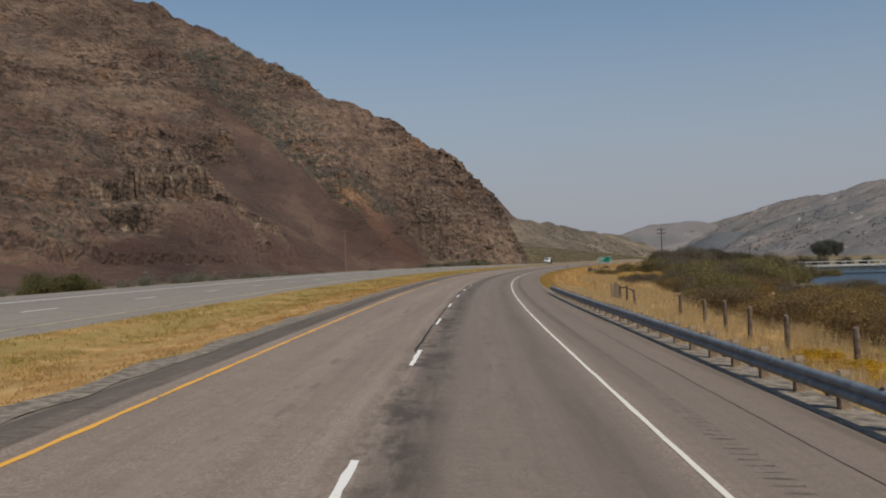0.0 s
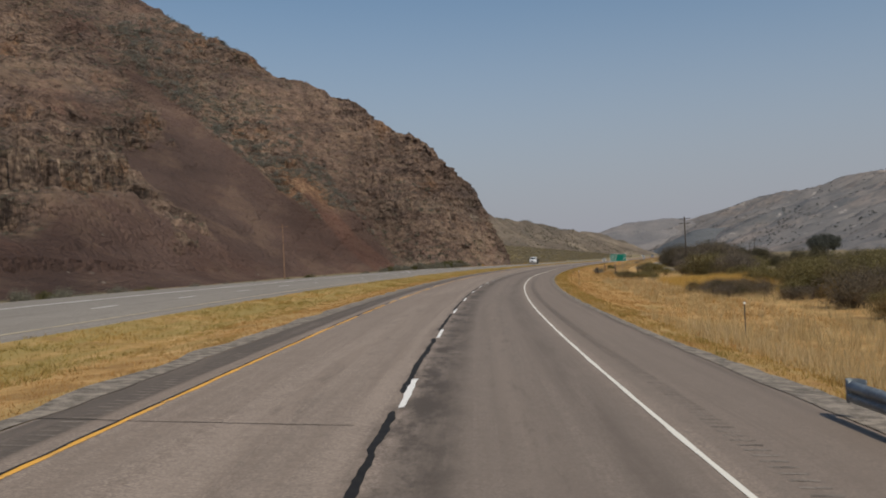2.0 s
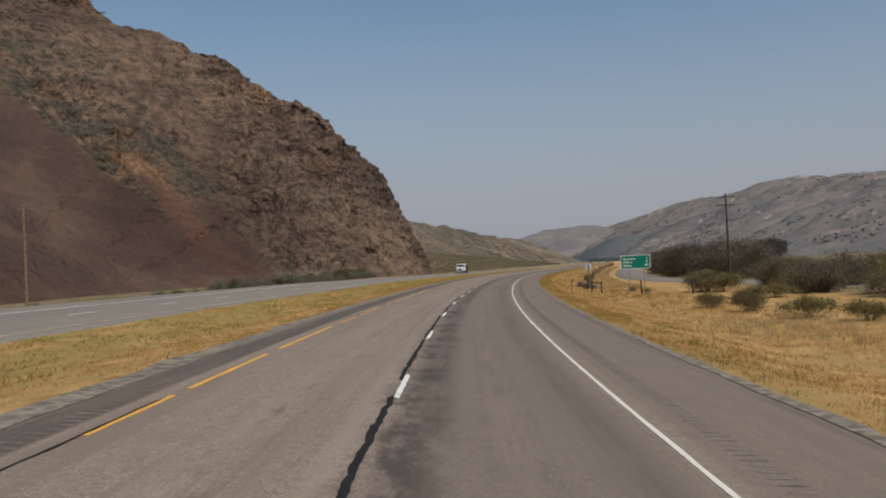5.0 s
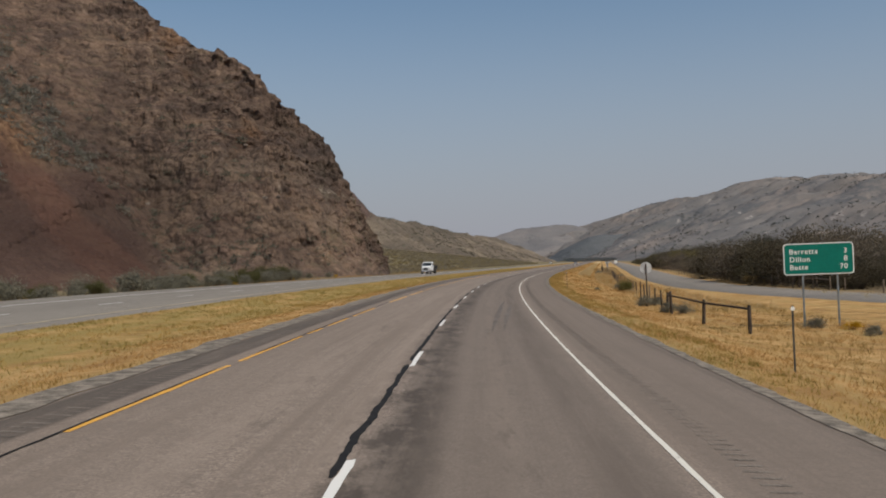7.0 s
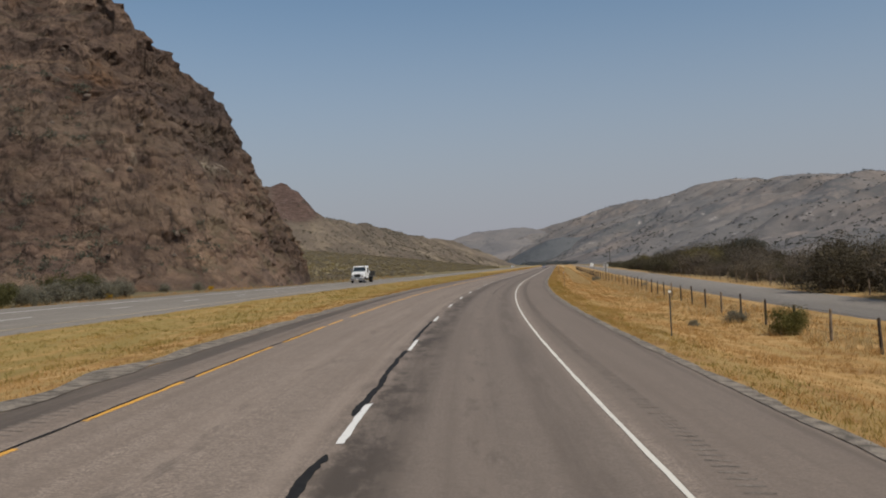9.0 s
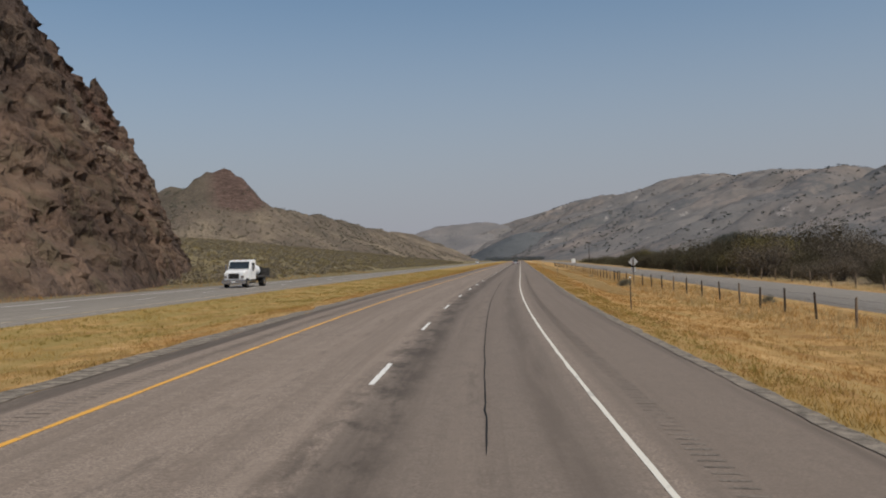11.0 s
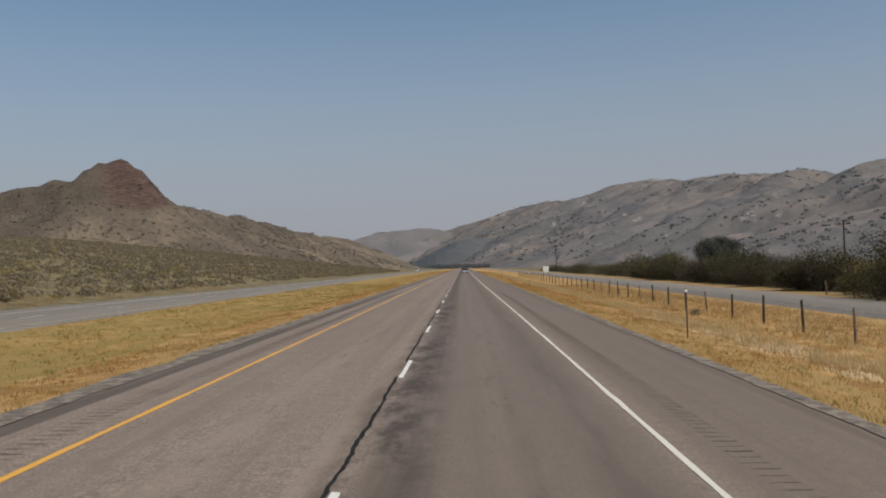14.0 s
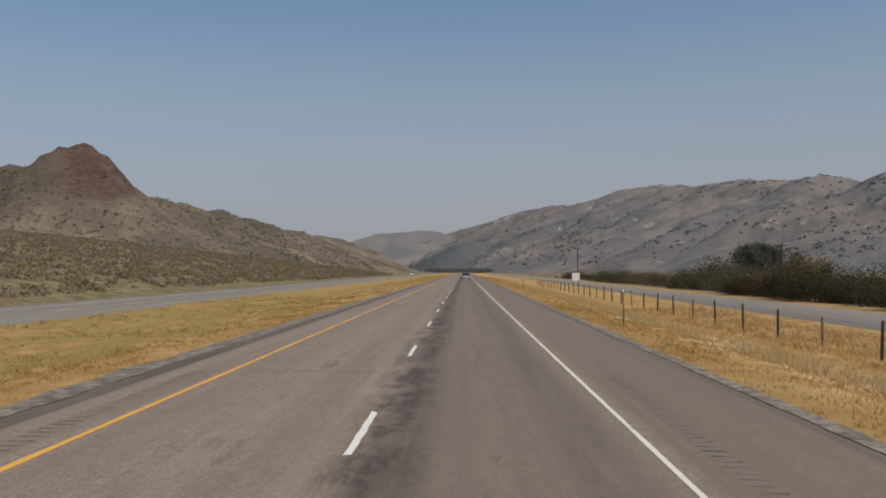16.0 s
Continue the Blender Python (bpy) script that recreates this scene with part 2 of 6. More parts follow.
def crag_material():
    """Dark volcanic rubble and rock, red-brown scree and thin scrub, by the slope's own zones."""
    n = Nodes("volcanic_hillside", 0.95, spec=0.12)
    o = n.obj()

    def zone(name):
        a = n.add("Attribute")
        a.attribute_name = name
        return a.outputs["Fac"]

    def over(fac, amount, below, tone):
        return n.mix(n.math("MULTIPLY", fac, amount), below, tone)
    cf, sf, rf, red, pale = zone("crag"), zone("scree"), zone("rust"), zone("chute"), zone("ledge")
    big, med = n.noise(o, 0.014, 5, 0.6), n.noise(o, 0.09, 6, 0.7)
    fine, grit = n.noise(o, 0.5, 6, 0.75), n.noise(o, 2.2, 5, 0.75)
    slope = n.ramp(med, [(0.36, (0.105, 0.083, 0.069)), (0.5, (0.165, 0.126, 0.1)), (0.64, (0.225, 0.172, 0.13))])
    slope = over(n.grey(big, 0.5, 0.62), 0.8, slope, (0.172, 0.112, 0.088))
    slope = over(n.grey(n.noise(o, 0.03, 5, 0.65), 0.5, 0.6), 0.7, slope, (0.128, 0.113, 0.102))
    # thin dry grass on the easier ground
    up = n.add("SeparateXYZ", Vector=n.add("NewGeometry").outputs["Normal"]).outputs[2]
    khaki = n.math("MULTIPLY", n.grey(n.noise(o, 0.045, 6, 0.7), 0.47, 0.6), n.grey(up, 0.45, 0.8))
    slope = over(khaki, 0.45, slope, n.ramp(fine, [(0.4, (0.15, 0.13, 0.085)), (0.6, (0.25, 0.205, 0.13))]))
    rock = n.ramp(n.noise(n.scaled(o, 0.3, 0.3, 0.1), 1.0, 7, 0.7), [(0.36, (0.066, 0.053, 0.046)), (0.47, (0.14, 0.109, 0.088)), (0.57, (0.205, 0.16, 0.124)), (0.68, (0.31, 0.25, 0.185))])
    cliff = n.ramp(n.noise(n.scaled(o, 0.42, 0.42, 0.05), 1.0, 6, 0.7), [(0.4, (0.045, 0.039, 0.034)), (0.48, (0.12, 0.096, 0.076)), (0.56, (0.2, 0.165, 0.125)), (0.63, (0.35, 0.3, 0.23))])
    rock = n.mix(n.grey(cf, 0.84, 0.98), rock, cliff)
    ochre = n.grey(n.noise(n.scaled(o, 0.06, 0.06, 0.025), 1.0, 5, 0.65), 0.56, 0.66)
    rock = over(ochre, 0.6, rock, (0.25, 0.15, 0.078))
    loose = n.ramp(big, [(0.35, (0.082, 0.063, 0.056)), (0.55, (0.1, 0.071, 0.06)), (0.72, (0.13, 0.082, 0.064))])
    loose = over(n.grey(grit, 0.52, 0.7), 0.5, loose, (0.2, 0.155, 0.125))
    loose = over(n.grey(n.noise(o, 0.06, 4, 0.6), 0.52, 0.62), 0.5, loose, (0.155, 0.118, 0.09))
    loose = over(red, 0.85, loose, n.ramp(med, [(0.38, (0.17, 0.088, 0.063)), (0.6, (0.235, 0.125, 0.085))]))
    col = n.mix(n.grey(cf, 0.2, 0.7), slope, rock)
    lf = n.grey(sf, 0.3, 0.8)
    col = n.mix(lf, col, loose)
    hard = n.math("SUBTRACT", 1.0, n.math("MULTIPLY", lf, 0.9))
    # blocks of two sizes, a tone for each, and the dark joints between them
    cell = n.add("TexVoronoi", Vector=o, Scale=0.8)
    joint = n.add("TexVoronoi", Vector=n.scaled(o, 0.3, 0.3, 0.45), Scale=1.0)
    tone = n.add("SeparateXYZ", Vector=cell.outputs["Color"]).outputs[0]
    face = n.add("SeparateXYZ", Vector=joint.outputs["Color"]).outputs[1]
    col = over(n.math("MULTIPLY", n.grey(tone, 0.6, 0.85), hard), 0.3, col, (0.06, 0.049, 0.042))
    col = over(n.math("MULTIPLY", n.grey(tone, 0.3, 0.05), hard), 0.15, col, (0.22, 0.172, 0.128))
    col = over(n.math("MULTIPLY", n.grey(fine, 0.52, 0.65), hard), 0.45, col, (0.055, 0.046, 0.04))
    col = over(n.math("MULTIPLY", n.grey(joint.outputs["Distance"], 0.5, 0.85), hard), 0.38, col, (0.045, 0.038, 0.034))
    col = over(n.math("MULTIPLY", n.grey(face, 0.7, 0.95), hard), 0.2, col, (0.27, 0.212, 0.155))
    veg = n.math("MULTIPLY", n.grey(n.noise(o, 0.26, 6, 0.75), 0.53, 0.6), n.grey(n.noise(o, 0.02, 4), 0.42, 0.56))
    col = over(n.math("MULTIPLY", veg, hard), 0.6, col, (0.115, 0.108, 0.075))
    # rock bands; the dark ones also carry crevice shade in their colour
    strata = n.noise(n.scaled(o, 0.05, 0.05, 0.45), 1.0, 6, 0.7)
    col = over(n.math("MULTIPLY", n.grey(strata, 0.48, 0.4), n.math("MULTIPLY", hard, cf)), 0.45, col, (0.062, 0.05, 0.043))
    col = over(n.math("MULTIPLY", n.grey(strata, 0.57, 0.66), n.math("MULTIPLY", hard, cf)), 0.6, col, (0.29, 0.225, 0.16))
    bed = n.noise(n.scaled(o, 0.012, 0.012, 0.2), 1.0, 5, 0.65)
    col = over(n.math("MULTIPLY", n.grey(bed, 0.47, 0.4), hard), 0.4, col, (0.078, 0.066, 0.058))
    col = over(n.math("MULTIPLY", n.grey(bed, 0.56, 0.64), hard), 0.4, col, (0.2, 0.165, 0.125))
    # upright fissures on the steep faces, their shade drawn as dark lines
    crack = n.noise(n.scaled(o, 0.3, 0.3, 0.035), 1.0, 4, 0.6)
    crack = n.math("MULTIPLY", n.grey(n.math("ABSOLUTE", n.math("SUBTRACT", crack, 0.5)), 0.03, 0.0), n.grey(up, 0.7, 0.4))
    col = over(n.math("MULTIPLY", crack, hard), 0.65, col, (0.04, 0.034, 0.03))
    col = n.mix(1.0, col, n.ramp(n.noise(o, 0.022, 5, 0.6), [(0.4, (0.86, 0.765, 0.75)), (0.6, (1.5, 1.32, 1.25))]), "MULTIPLY")
    rusty = n.ramp(n.noise(n.scaled(o, 0.5, 0.5, 0.15), 1.0, 5, 0.7), [(0.36, (0.11, 0.068, 0.048)), (0.5, (0.25, 0.145, 0.088)), (0.64, (0.38, 0.25, 0.15))])
    col = n.mix(n.math("MULTIPLY", rf, n.grey(med, 0.3, 0.5)), col, rusty)
    col = over(n.math("MULTIPLY", pale, n.grey(fine, 0.42, 0.56)), 0.8, col, (0.42, 0.36, 0.28))
    n.colour(col)
    relief = n.math("ADD", fine, n.math("MULTIPLY", grit, 0.35))
    n.bump(n.math("ADD", relief, n.math("MULTIPLY", n.math("ADD", cell.outputs["Distance"], joint.outputs["Distance"]), -0.7)), 1.5, 1.0)
    return n.m


def range_material():
    """Dry grass hills: pinkish open slopes, grey sage, and dark brush that keeps to the gullies; haze and shade tint
    the colours.
    """
    n = Nodes("dry_range", 0.95, spec=0.1)
    o = n.obj()
    gully = n.add("Attribute")
    gully.attribute_name = "gully"
    big, med, fine = n.noise(o, 0.004, 5, 0.6), n.noise(o, 0.02, 6, 0.65), n.noise(o, 0.1, 6, 0.75)
    # slope colours greyed and paled for distance haze
    col = n.ramp(med, [(0.38, (0.14, 0.13, 0.124)), (0.48, (0.19, 0.168, 0.155)), (0.6, (0.265, 0.225, 0.2))])
    col = n.mix(n.math("MULTIPLY", n.grey(big, 0.46, 0.58), 0.7), col, (0.178, 0.174, 0.172))
    brush = n.math("MULTIPLY", n.grey(gully.outputs["Fac"], 0.3, 0.8), n.grey(med, 0.42, 0.55))
    col = n.mix(n.math("MULTIPLY", brush, 0.75), col, (0.12, 0.122, 0.125))
    # blue-grey patches, darkened in colour to read as shaded slope
    patch = n.math("MULTIPLY", n.grey(n.noise(o, 0.009, 5, 0.6), 0.54, 0.6), n.grey(fine, 0.38, 0.55))
    col = n.mix(n.math("MULTIPLY", patch, 0.8), col, (0.112, 0.117, 0.124))
    col = n.mix(n.math("MULTIPLY", n.grey(fine, 0.52, 0.66), 0.4), col, (0.14, 0.136, 0.132))
    pale = n.math("MULTIPLY", n.grey(n.noise(o, 0.022, 5, 0.7), 0.63, 0.68), n.grey(fine, 0.42, 0.55))
    col = n.mix(n.math("MULTIPLY", pale, 0.8), col, (0.45, 0.41, 0.38))
    n.colour(col)
    n.bump(n.math("ADD", n.math("MULTIPLY", med, 2.0), fine), 3.0, 0.4)
    return n.m


M["hill"] = crag_material()
M["butte"] = hill_material("sage_butte", (0.11, 0.094, 0.074), (0.16, 0.13, 0.102), (0.285, 0.232, 0.168), (0.068, 0.058, 0.049), (0.08, 0.08, 0.058), 1.2, 0.9, (0.125, 0.086, 0.073), 0.8)
M["range"] = range_material()
# distance haze put into the ridge's pale blue-grey colours
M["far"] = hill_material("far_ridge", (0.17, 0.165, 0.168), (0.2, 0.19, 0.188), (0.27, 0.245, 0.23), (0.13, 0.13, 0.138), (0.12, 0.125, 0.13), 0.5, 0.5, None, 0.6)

# ---- the road's line ----
KNOTS = (-60, 0, 60, 120, 180, 240, 300, 360, 420, 480, 560, 700)
BEND = (0.0001357, 0.0001357, 0.0007044, 0.0009863, 0.000954, 0.0005545, 0.0010995, 0.0006787, -0.0001025, 0.0000339, 0.0, 0.0)
S_ALL = np.arange(-60, 1400, 1.0)
_k = np.interp(S_ALL, KNOTS, BEND)
HEAD = np.cumsum(_k)
HEAD -= HEAD[60]
_x, _y = np.cumsum(np.sin(HEAD - 0.5 * _k)), np.cumsum(np.cos(HEAD - 0.5 * _k))
ROAD_X, ROAD_Y = _x - _x[60], _y - _y[60]
BANK_S, BANK = (0, 120, 260, 400, 520, 700), (0.044, 0.0712, 0.0697, 0.0264, 0.023, 0.01)


def base(s):
    """Place and heading of the lane line at s metres, straight on beyond both ends."""
    c = min(max(s, S_ALL[0]), S_ALL[-1])
    h = float(np.interp(c, S_ALL, HEAD))
    x, y = float(np.interp(c, S_ALL, ROAD_X)), float(np.interp(c, S_ALL, ROAD_Y))
    return x + math.sin(h) * (s - c), y + math.cos(h) * (s - c), h


def at(s, l):
    """World x, y at s along and l to the right of the lane line."""
    x, y, h = base(s)
    a = abs(l)
    f = min(max((a - 60) / 300, 0), 1)
    h = h + (0.16 - h) * f * f * (3 - 2 * f)
    return x + l * math.cos(h), y - l * math.sin(h)


def bank(s):
    return float(np.interp(s, BANK_S, BANK))


YELLOW, WHITE = -3.522, 3.635
PAVE_L, PAVE_R = -4.6, 6.4


def opp_near(s):
    """The near pavement edge of the opposite carriageway."""
    return -11.6 - 0.0125 * min(max(s, 0), 520)


def opp_z(s):
    return float(np.interp(s, (0, 120, 260, 400, 520), (0.33, 0.45, 0.42, 0.2, 0.12)))


def opp_slope(s):
    return float(np.interp(s, (0, 120, 260, 400, 520), (0.05, 0.055, 0.05, 0.02, 0.0)))


OPP_W = 11.4


def front_near(s):
    """The near edge of the frontage road."""
    return float(np.interp(s, (200, 240, 262, 278, 300, 345, 440, 700), (47, 31, 26, 22.8, 20.3, 20.4, 20.8, 21)))


def river_banks(s):
    """Both banks of the river, which swings away to the right up the valley."""
    turn = max(s - 215, 0)
    sway = 4 * math.sin(s * 0.045) + 3 * math.sin(s * 0.11 + 1)
    return 40 + sway + 0.010 * turn * turn, 146 + 6 * math.sin(s * 0.03 + 2) - sway + 0.014 * turn * turn


def ground_z(s, l):
    e = bank(s)
    on, oz, os_ = opp_near(s), opp_z(s), opp_slope(s)
    of = on - OPP_W
    if l > PAVE_R:                                   # right verge
        z0 = -e * PAVE_R - 0.02
        drop = float(np.interp(s, (-60, 60, 120, 250, 420, 700), (1.3, 1.2, 1.0, 0.85, 0.75, 0.5)))
        d = l - PAVE_R
        zt = min(z0 - 0.1, -0.1) - drop
        f = min(d / 6.5, 1)
        z = z0 + (zt - z0) * f * f * (3 - 2 * f)
        if l > 30:
            z += (-2.2 - zt) * min((l - 30) / 40, 1)
            lo, hi = river_banks(s)
            z -= 1.6 * max(min((l - lo) / 10, (hi - l) / 14, 1), 0)
        return z
    if l >= PAVE_L:
        return -e * l - 0.03
    zl = -e * PAVE_L - 0.02
    if l > on:                                       # median, a shallow swale
        f = (PAVE_L - l) / (PAVE_L - on)
        zr = oz - 0.02
        return zl + (zr - zl) * f - 0.32 * math.sin(math.pi * f) ** 1.0
    if l > of:
        return oz + (on - l) * os_ - 0.05
    zf = oz + OPP_W * os_ - 0.05
    d = of - l
    low = float(np.interp(s, (0, 250, 330, 420, 560, 640), (-0.6, -0.2, 0.6, 1.0, 1.4, 1.2)))
    z = zf + (low - zf) * min(d / 8, 1)
    if s > 380:                                      # sage bench that climbs to the butte
        z += min((s - 380) / 120, 1) * max(d - 6, 0) * 0.135 * (1 - min(max((s - 900) / 400, 0), 1)) * (1 if d < 150 else 150 / d)
    return z


def mesh_ob(name, verts, faces, mat, uvs=None, smooth=False, parent=None):
    me = bpy.data.meshes.new(name)
    me.from_pydata([tuple(v) for v in verts], [], faces)
    if mat:
        me.materials.append(mat)
    if uvs is not None:
        lay = me.uv_layers.new(name="UVMap")
        idx = np.empty(len(me.loops), dtype=np.int32)
        me.loops.foreach_get("vertex_index", idx)
        lay.data.foreach_set("uv", np.asarray(uvs, dtype=np.float32)[idx].ravel())
    if smooth:
        me.polygons.foreach_set("use_smooth", [True] * len(me.polygons))
    me.update()
    ob = new(name, me)
    if parent:
        ob.parent = parent
    return ob


def grid_faces(nr, nc):
    return [(r * nc + c, r * nc + c + 1, (r + 1) * nc + c + 1, (r + 1) * nc + c) for r in range(nr - 1) for c in range(nc - 1)]


def steps(*parts):
    out = []
    for a, b, d in parts:
        out += list(np.arange(a, b, d))
    return out + [parts[-1][1]]


# ---- ground: one sheet to the horizon ----
g_s = steps((-900, -60, 60), (-60, 620, 4), (620, 1000, 12), (1000, 1500, 40), (1500, 4300, 140))
g_l = steps((-2600, -400, 200), (-400, -60, 14), (-60, -26, 2), (-26, 30, 0.8), (30, 60, 3), (60, 400, 14), (400, 2600, 200))
gv = []
for s in g_s:
    for l in g_l:
        x, y = at(s, l)
        z = ground_z(s, l)
        far = min(abs(l), 60) / 60
        fn = front_near(s)
        if s > 200 and fn - 1.0 < l < fn + 8.0:
            z -= 0.02
        elif l < PAVE_L - 0.8 and l > opp_near(s) + 0.6 or l > PAVE_R + 0.6 or l < opp_near(s) - OPP_W - 0.8:
            z += 0.07 * noise.noise((x * 0.35, y * 0.35, 0)) + 0.16 * noise.noise((x * 0.08, y * 0.08, 5)) * (0.3 + far)
        gv.append((x, y, z))
g_uv = [(s, l) for s in g_s for l in g_l]
ground = mesh_ob("ground", gv, grid_faces(len(g_s), len(g_l)), M["ground"], g_uv, smooth=True)
G_Z = np.array(gv)[:, 2].reshape(len(g_s), len(g_l))
G_S, G_L = np.array(g_s), np.array(g_l)


def sheet_z(s, l):
    """Height of the ground sheet itself, for arrays."""
    i = np.clip(np.searchsorted(G_S, s) - 1, 0, len(G_S) - 2)
    j = np.clip(np.searchsorted(G_L, l) - 1, 0, len(G_L) - 2)
    u, w = (s - G_S[i]) / (G_S[i + 1] - G_S[i]), (l - G_L[j]) / (G_L[j + 1] - G_L[j])
    return (G_Z[i, j] * (1 - u) + G_Z[i + 1, j] * u) * (1 - w) + (G_Z[i, j + 1] * (1 - u) + G_Z[i + 1, j + 1] * u) * w


def at_many(s, l):
    """World places of arrays of s and l on the ground sheet."""
    c = np.clip(s, S_ALL[0], S_ALL[-1])
    h0 = np.interp(c, S_ALL, HEAD)
    x, y = np.interp(c, S_ALL, ROAD_X) + np.sin(h0) * (s - c), np.interp(c, S_ALL, ROAD_Y) + np.cos(h0) * (s - c)
    f = np.clip((np.abs(l) - 60) / 300, 0, 1)
    h = h0 + (0.16 - h0) * f * f * (3 - 2 * f)
    return np.stack([x + l * np.cos(h), y - l * np.sin(h), sheet_z(s, l)], 1)


def spot(s, l):
    return Vector(at_many(np.array([float(s)]), np.array([float(l)]))[0])

tagged(ground, "dry yellow-brown roadside ground running to the horizon", "ground", kind="structure")


def ribbon(name, s_list, l_list, lift, mat, zf=None, parent=None):
    """A strip of pavement or paint that follows the road; l_list gives the offsets across it."""
    v, uv = [], []
    for s in s_list:
        for l in l_list:
            ll = l(s) if callable(l) else l
            x, y = at(s, ll)
            z = zf(s, ll) if zf else -bank(s) * ll
            v.append((x, y, z + lift))
            uv.append((s, ll))
    return mesh_ob(name, v, grid_faces(len(s_list), len(l_list)), mat, uv, True, parent)


def edge(l, amp, seed):
    """A ragged edge round the offset l."""
    return lambda s: l + amp * (noise.noise((s * 0.35, seed, 0)) + 0.6 * noise.noise((s * 1.3, seed, 4)))


road_s = steps((-50, 600, 2), (600, 1400, 8))


def pave_l(s):
    """The left pavement edge, which widens up the road."""
    return float(np.interp(s, (220, 350), (PAVE_L - 0.1, PAVE_L - 0.6)))


road = ribbon("road", road_s, [pave_l, YELLOW, -1.8, 0, 1.8, WHITE, 5.0, PAVE_R], 0.0, M["asphalt"])
tagged(road, "worn grey-brown asphalt carriageway of a divided highway", "road", kind="structure")


def gravel_out(s):
    """The outer edge of the gravel: behind the guardrail's posts, then close to the pavement."""
    return PAVE_R + float(np.interp(s, (70, 84), (0.85, 0.3))) + 0.12 * (noise.noise((s * 0.35, 3, 0)) + 0.6 * noise.noise((s * 1.3, 3, 4)))


gravel_s = steps((-50, 480, 0.4), (480, 600, 2), (600, 1400, 8))
gravel_r = ribbon("gravel_edge_right", gravel_s, [edge(PAVE_R - 0.04, 0.07, 21), gravel_out], 0.013, M["gravel"])
gravel_l = ribbon("gravel_edge_left", gravel_s, [lambda s: pave_l(s) - 0.5 + 0.3 * noise.noise((s * 0.35, 7, 0)), lambda s: pave_l(s) + 0.05 + 0.12 * noise.noise((s * 0.6, 9, 0))], 0.013, M["gravel"])
for g in (gravel_r, gravel_l):
    tagged(g, "pale crumbling gravel edge of the highway shoulder", "gravel edge", kind="structure")


def opp_height(s, l):
    """Height of the opposite carriageway; its broken edge dips into the ground."""
    return opp_z(s) + (opp_near(s) - l) * opp_slope(s) - (0.3 if l > opp_near(s) + 0.1 else 0.0)


opp = ribbon("opposite_road", road_s, [lambda s: opp_near(s) - OPP_W, lambda s: opp_near(s) - 6, lambda s: opp_near(s), lambda s: opp_near(s) + 0.4], 0.0, M["asphalt_far"], opp_height)
tagged(opp, "pale grey opposite carriageway beyond the grass median", "road", kind="structure")
front_s = steps((205, 620, 4), (620, 1300, 20))
front = ribbon("frontage_road", front_s, [lambda s: front_near(s) - 0.35, lambda s: front_near(s), lambda s: front_near(s) + 3.3, lambda s: front_near(s) + 6.6, lambda s: front_near(s) + 6.95], 0.035, M["asphalt_far"], lambda s, l: ground_z(s, front_near(s) + 3.3) - (0.3 if abs(l - front_near(s) - 3.3) > 3.4 else 0.0))
tagged(front, "pale grey frontage road running beside the fence", "road", kind="structure")


# ---- hills ----
def poly_dist(px, py, pts):
    """Distance inside (plus) or outside (minus) of a closed outline, and how far along it, for arrays."""
    d, along = np.full(px.shape, 1e9), np.zeros(px.shape)
    inside = np.zeros(px.shape, bool)
    run = 0.0
    for (x0, y0), (x1, y1) in zip(pts, pts[1:] + pts[:1]):
        ex, ey = x1 - x0, y1 - y0
        n = math.hypot(ex, ey)
        t = np.clip(((px - x0) * ex + (py - y0) * ey) / (n * n), 0, 1)
        dd = np.hypot(px - x0 - t * ex, py - y0 - t * ey)
        along = np.where(dd < d, run + t * n, along)
        d = np.minimum(d, dd)
        c = (y0 > py) != (y1 > py)
        with np.errstate(divide="ignore", invalid="ignore"):
            inside ^= c & (px < (x1 - x0) * (py - y0) / (y1 - y0 + 1e-12) + x0)
        run += n
    return np.where(inside, d, -d), along


def fbm(x, y, scale, octaves=5, seed=0.0, ridged=False):
    """Fractal noise over arrays, by mathutils' noise."""
    out = np.zeros(x.shape)
    fx, fy, fo = x.ravel(), y.ravel(), out.ravel()
    for i in range(len(fx)):
        p = (fx[i] * scale, fy[i] * scale, seed)
        fo[i] = noise.fractal(p, 0.9, 2.1, octaves)
    return out


TOE = [(-75, -80), (-66, 100), (-58, 200), (-47, 270), (-36, 315), (-14, 345), (8, 362), (22, 377), (26.5, 390), (28.5, 410), (29, 440), (28, 462), (26, 485), (23, 510), (14, 545), (-30, 590), (-120, 660), (-330, 760), (-600, 500), (-600, -200), (-200, -250)]
# the main crest over the nose, and the back ridge with its rock pinnacle
CREST = [
    [(15.5, 512, 23), (15.5, 480, 27.5), (15, 440, 28), (14.5, 402, 29.5), (10, 402, 34.5), (5, 402, 40), (0, 404, 46.5), (-10, 408, 54), (-25, 412, 63.5), (-40, 415, 71.5), (-60, 418, 81.5), (-80, 422, 92), (-110, 430, 112), (-140, 440, 129), (-230, 470, 170), (-400, 480, 240)],
    [(15.5, 480, 27.5), (10, 490, 34), (0, 500, 42), (-12, 506, 47), (-40, 520, 62), (-80, 540, 70)],
]
# broad swells and hollows of the slope: x, y, how far along and across, turn in degrees, height
SWELLS = ((0, 381, 13, 7, 20, 7.0), (-17, 371, 17, 6, 125, -7.5), (-30, 383, 8, 8, 0, -4.0), (-44, 362, 9, 9, 0, 5.5), (-76, 269, 16, 7, 80, 8.5), (-86, 252, 12, 8, 80, 6.0), (-62, 293, 9, 6, 70, 3.5))


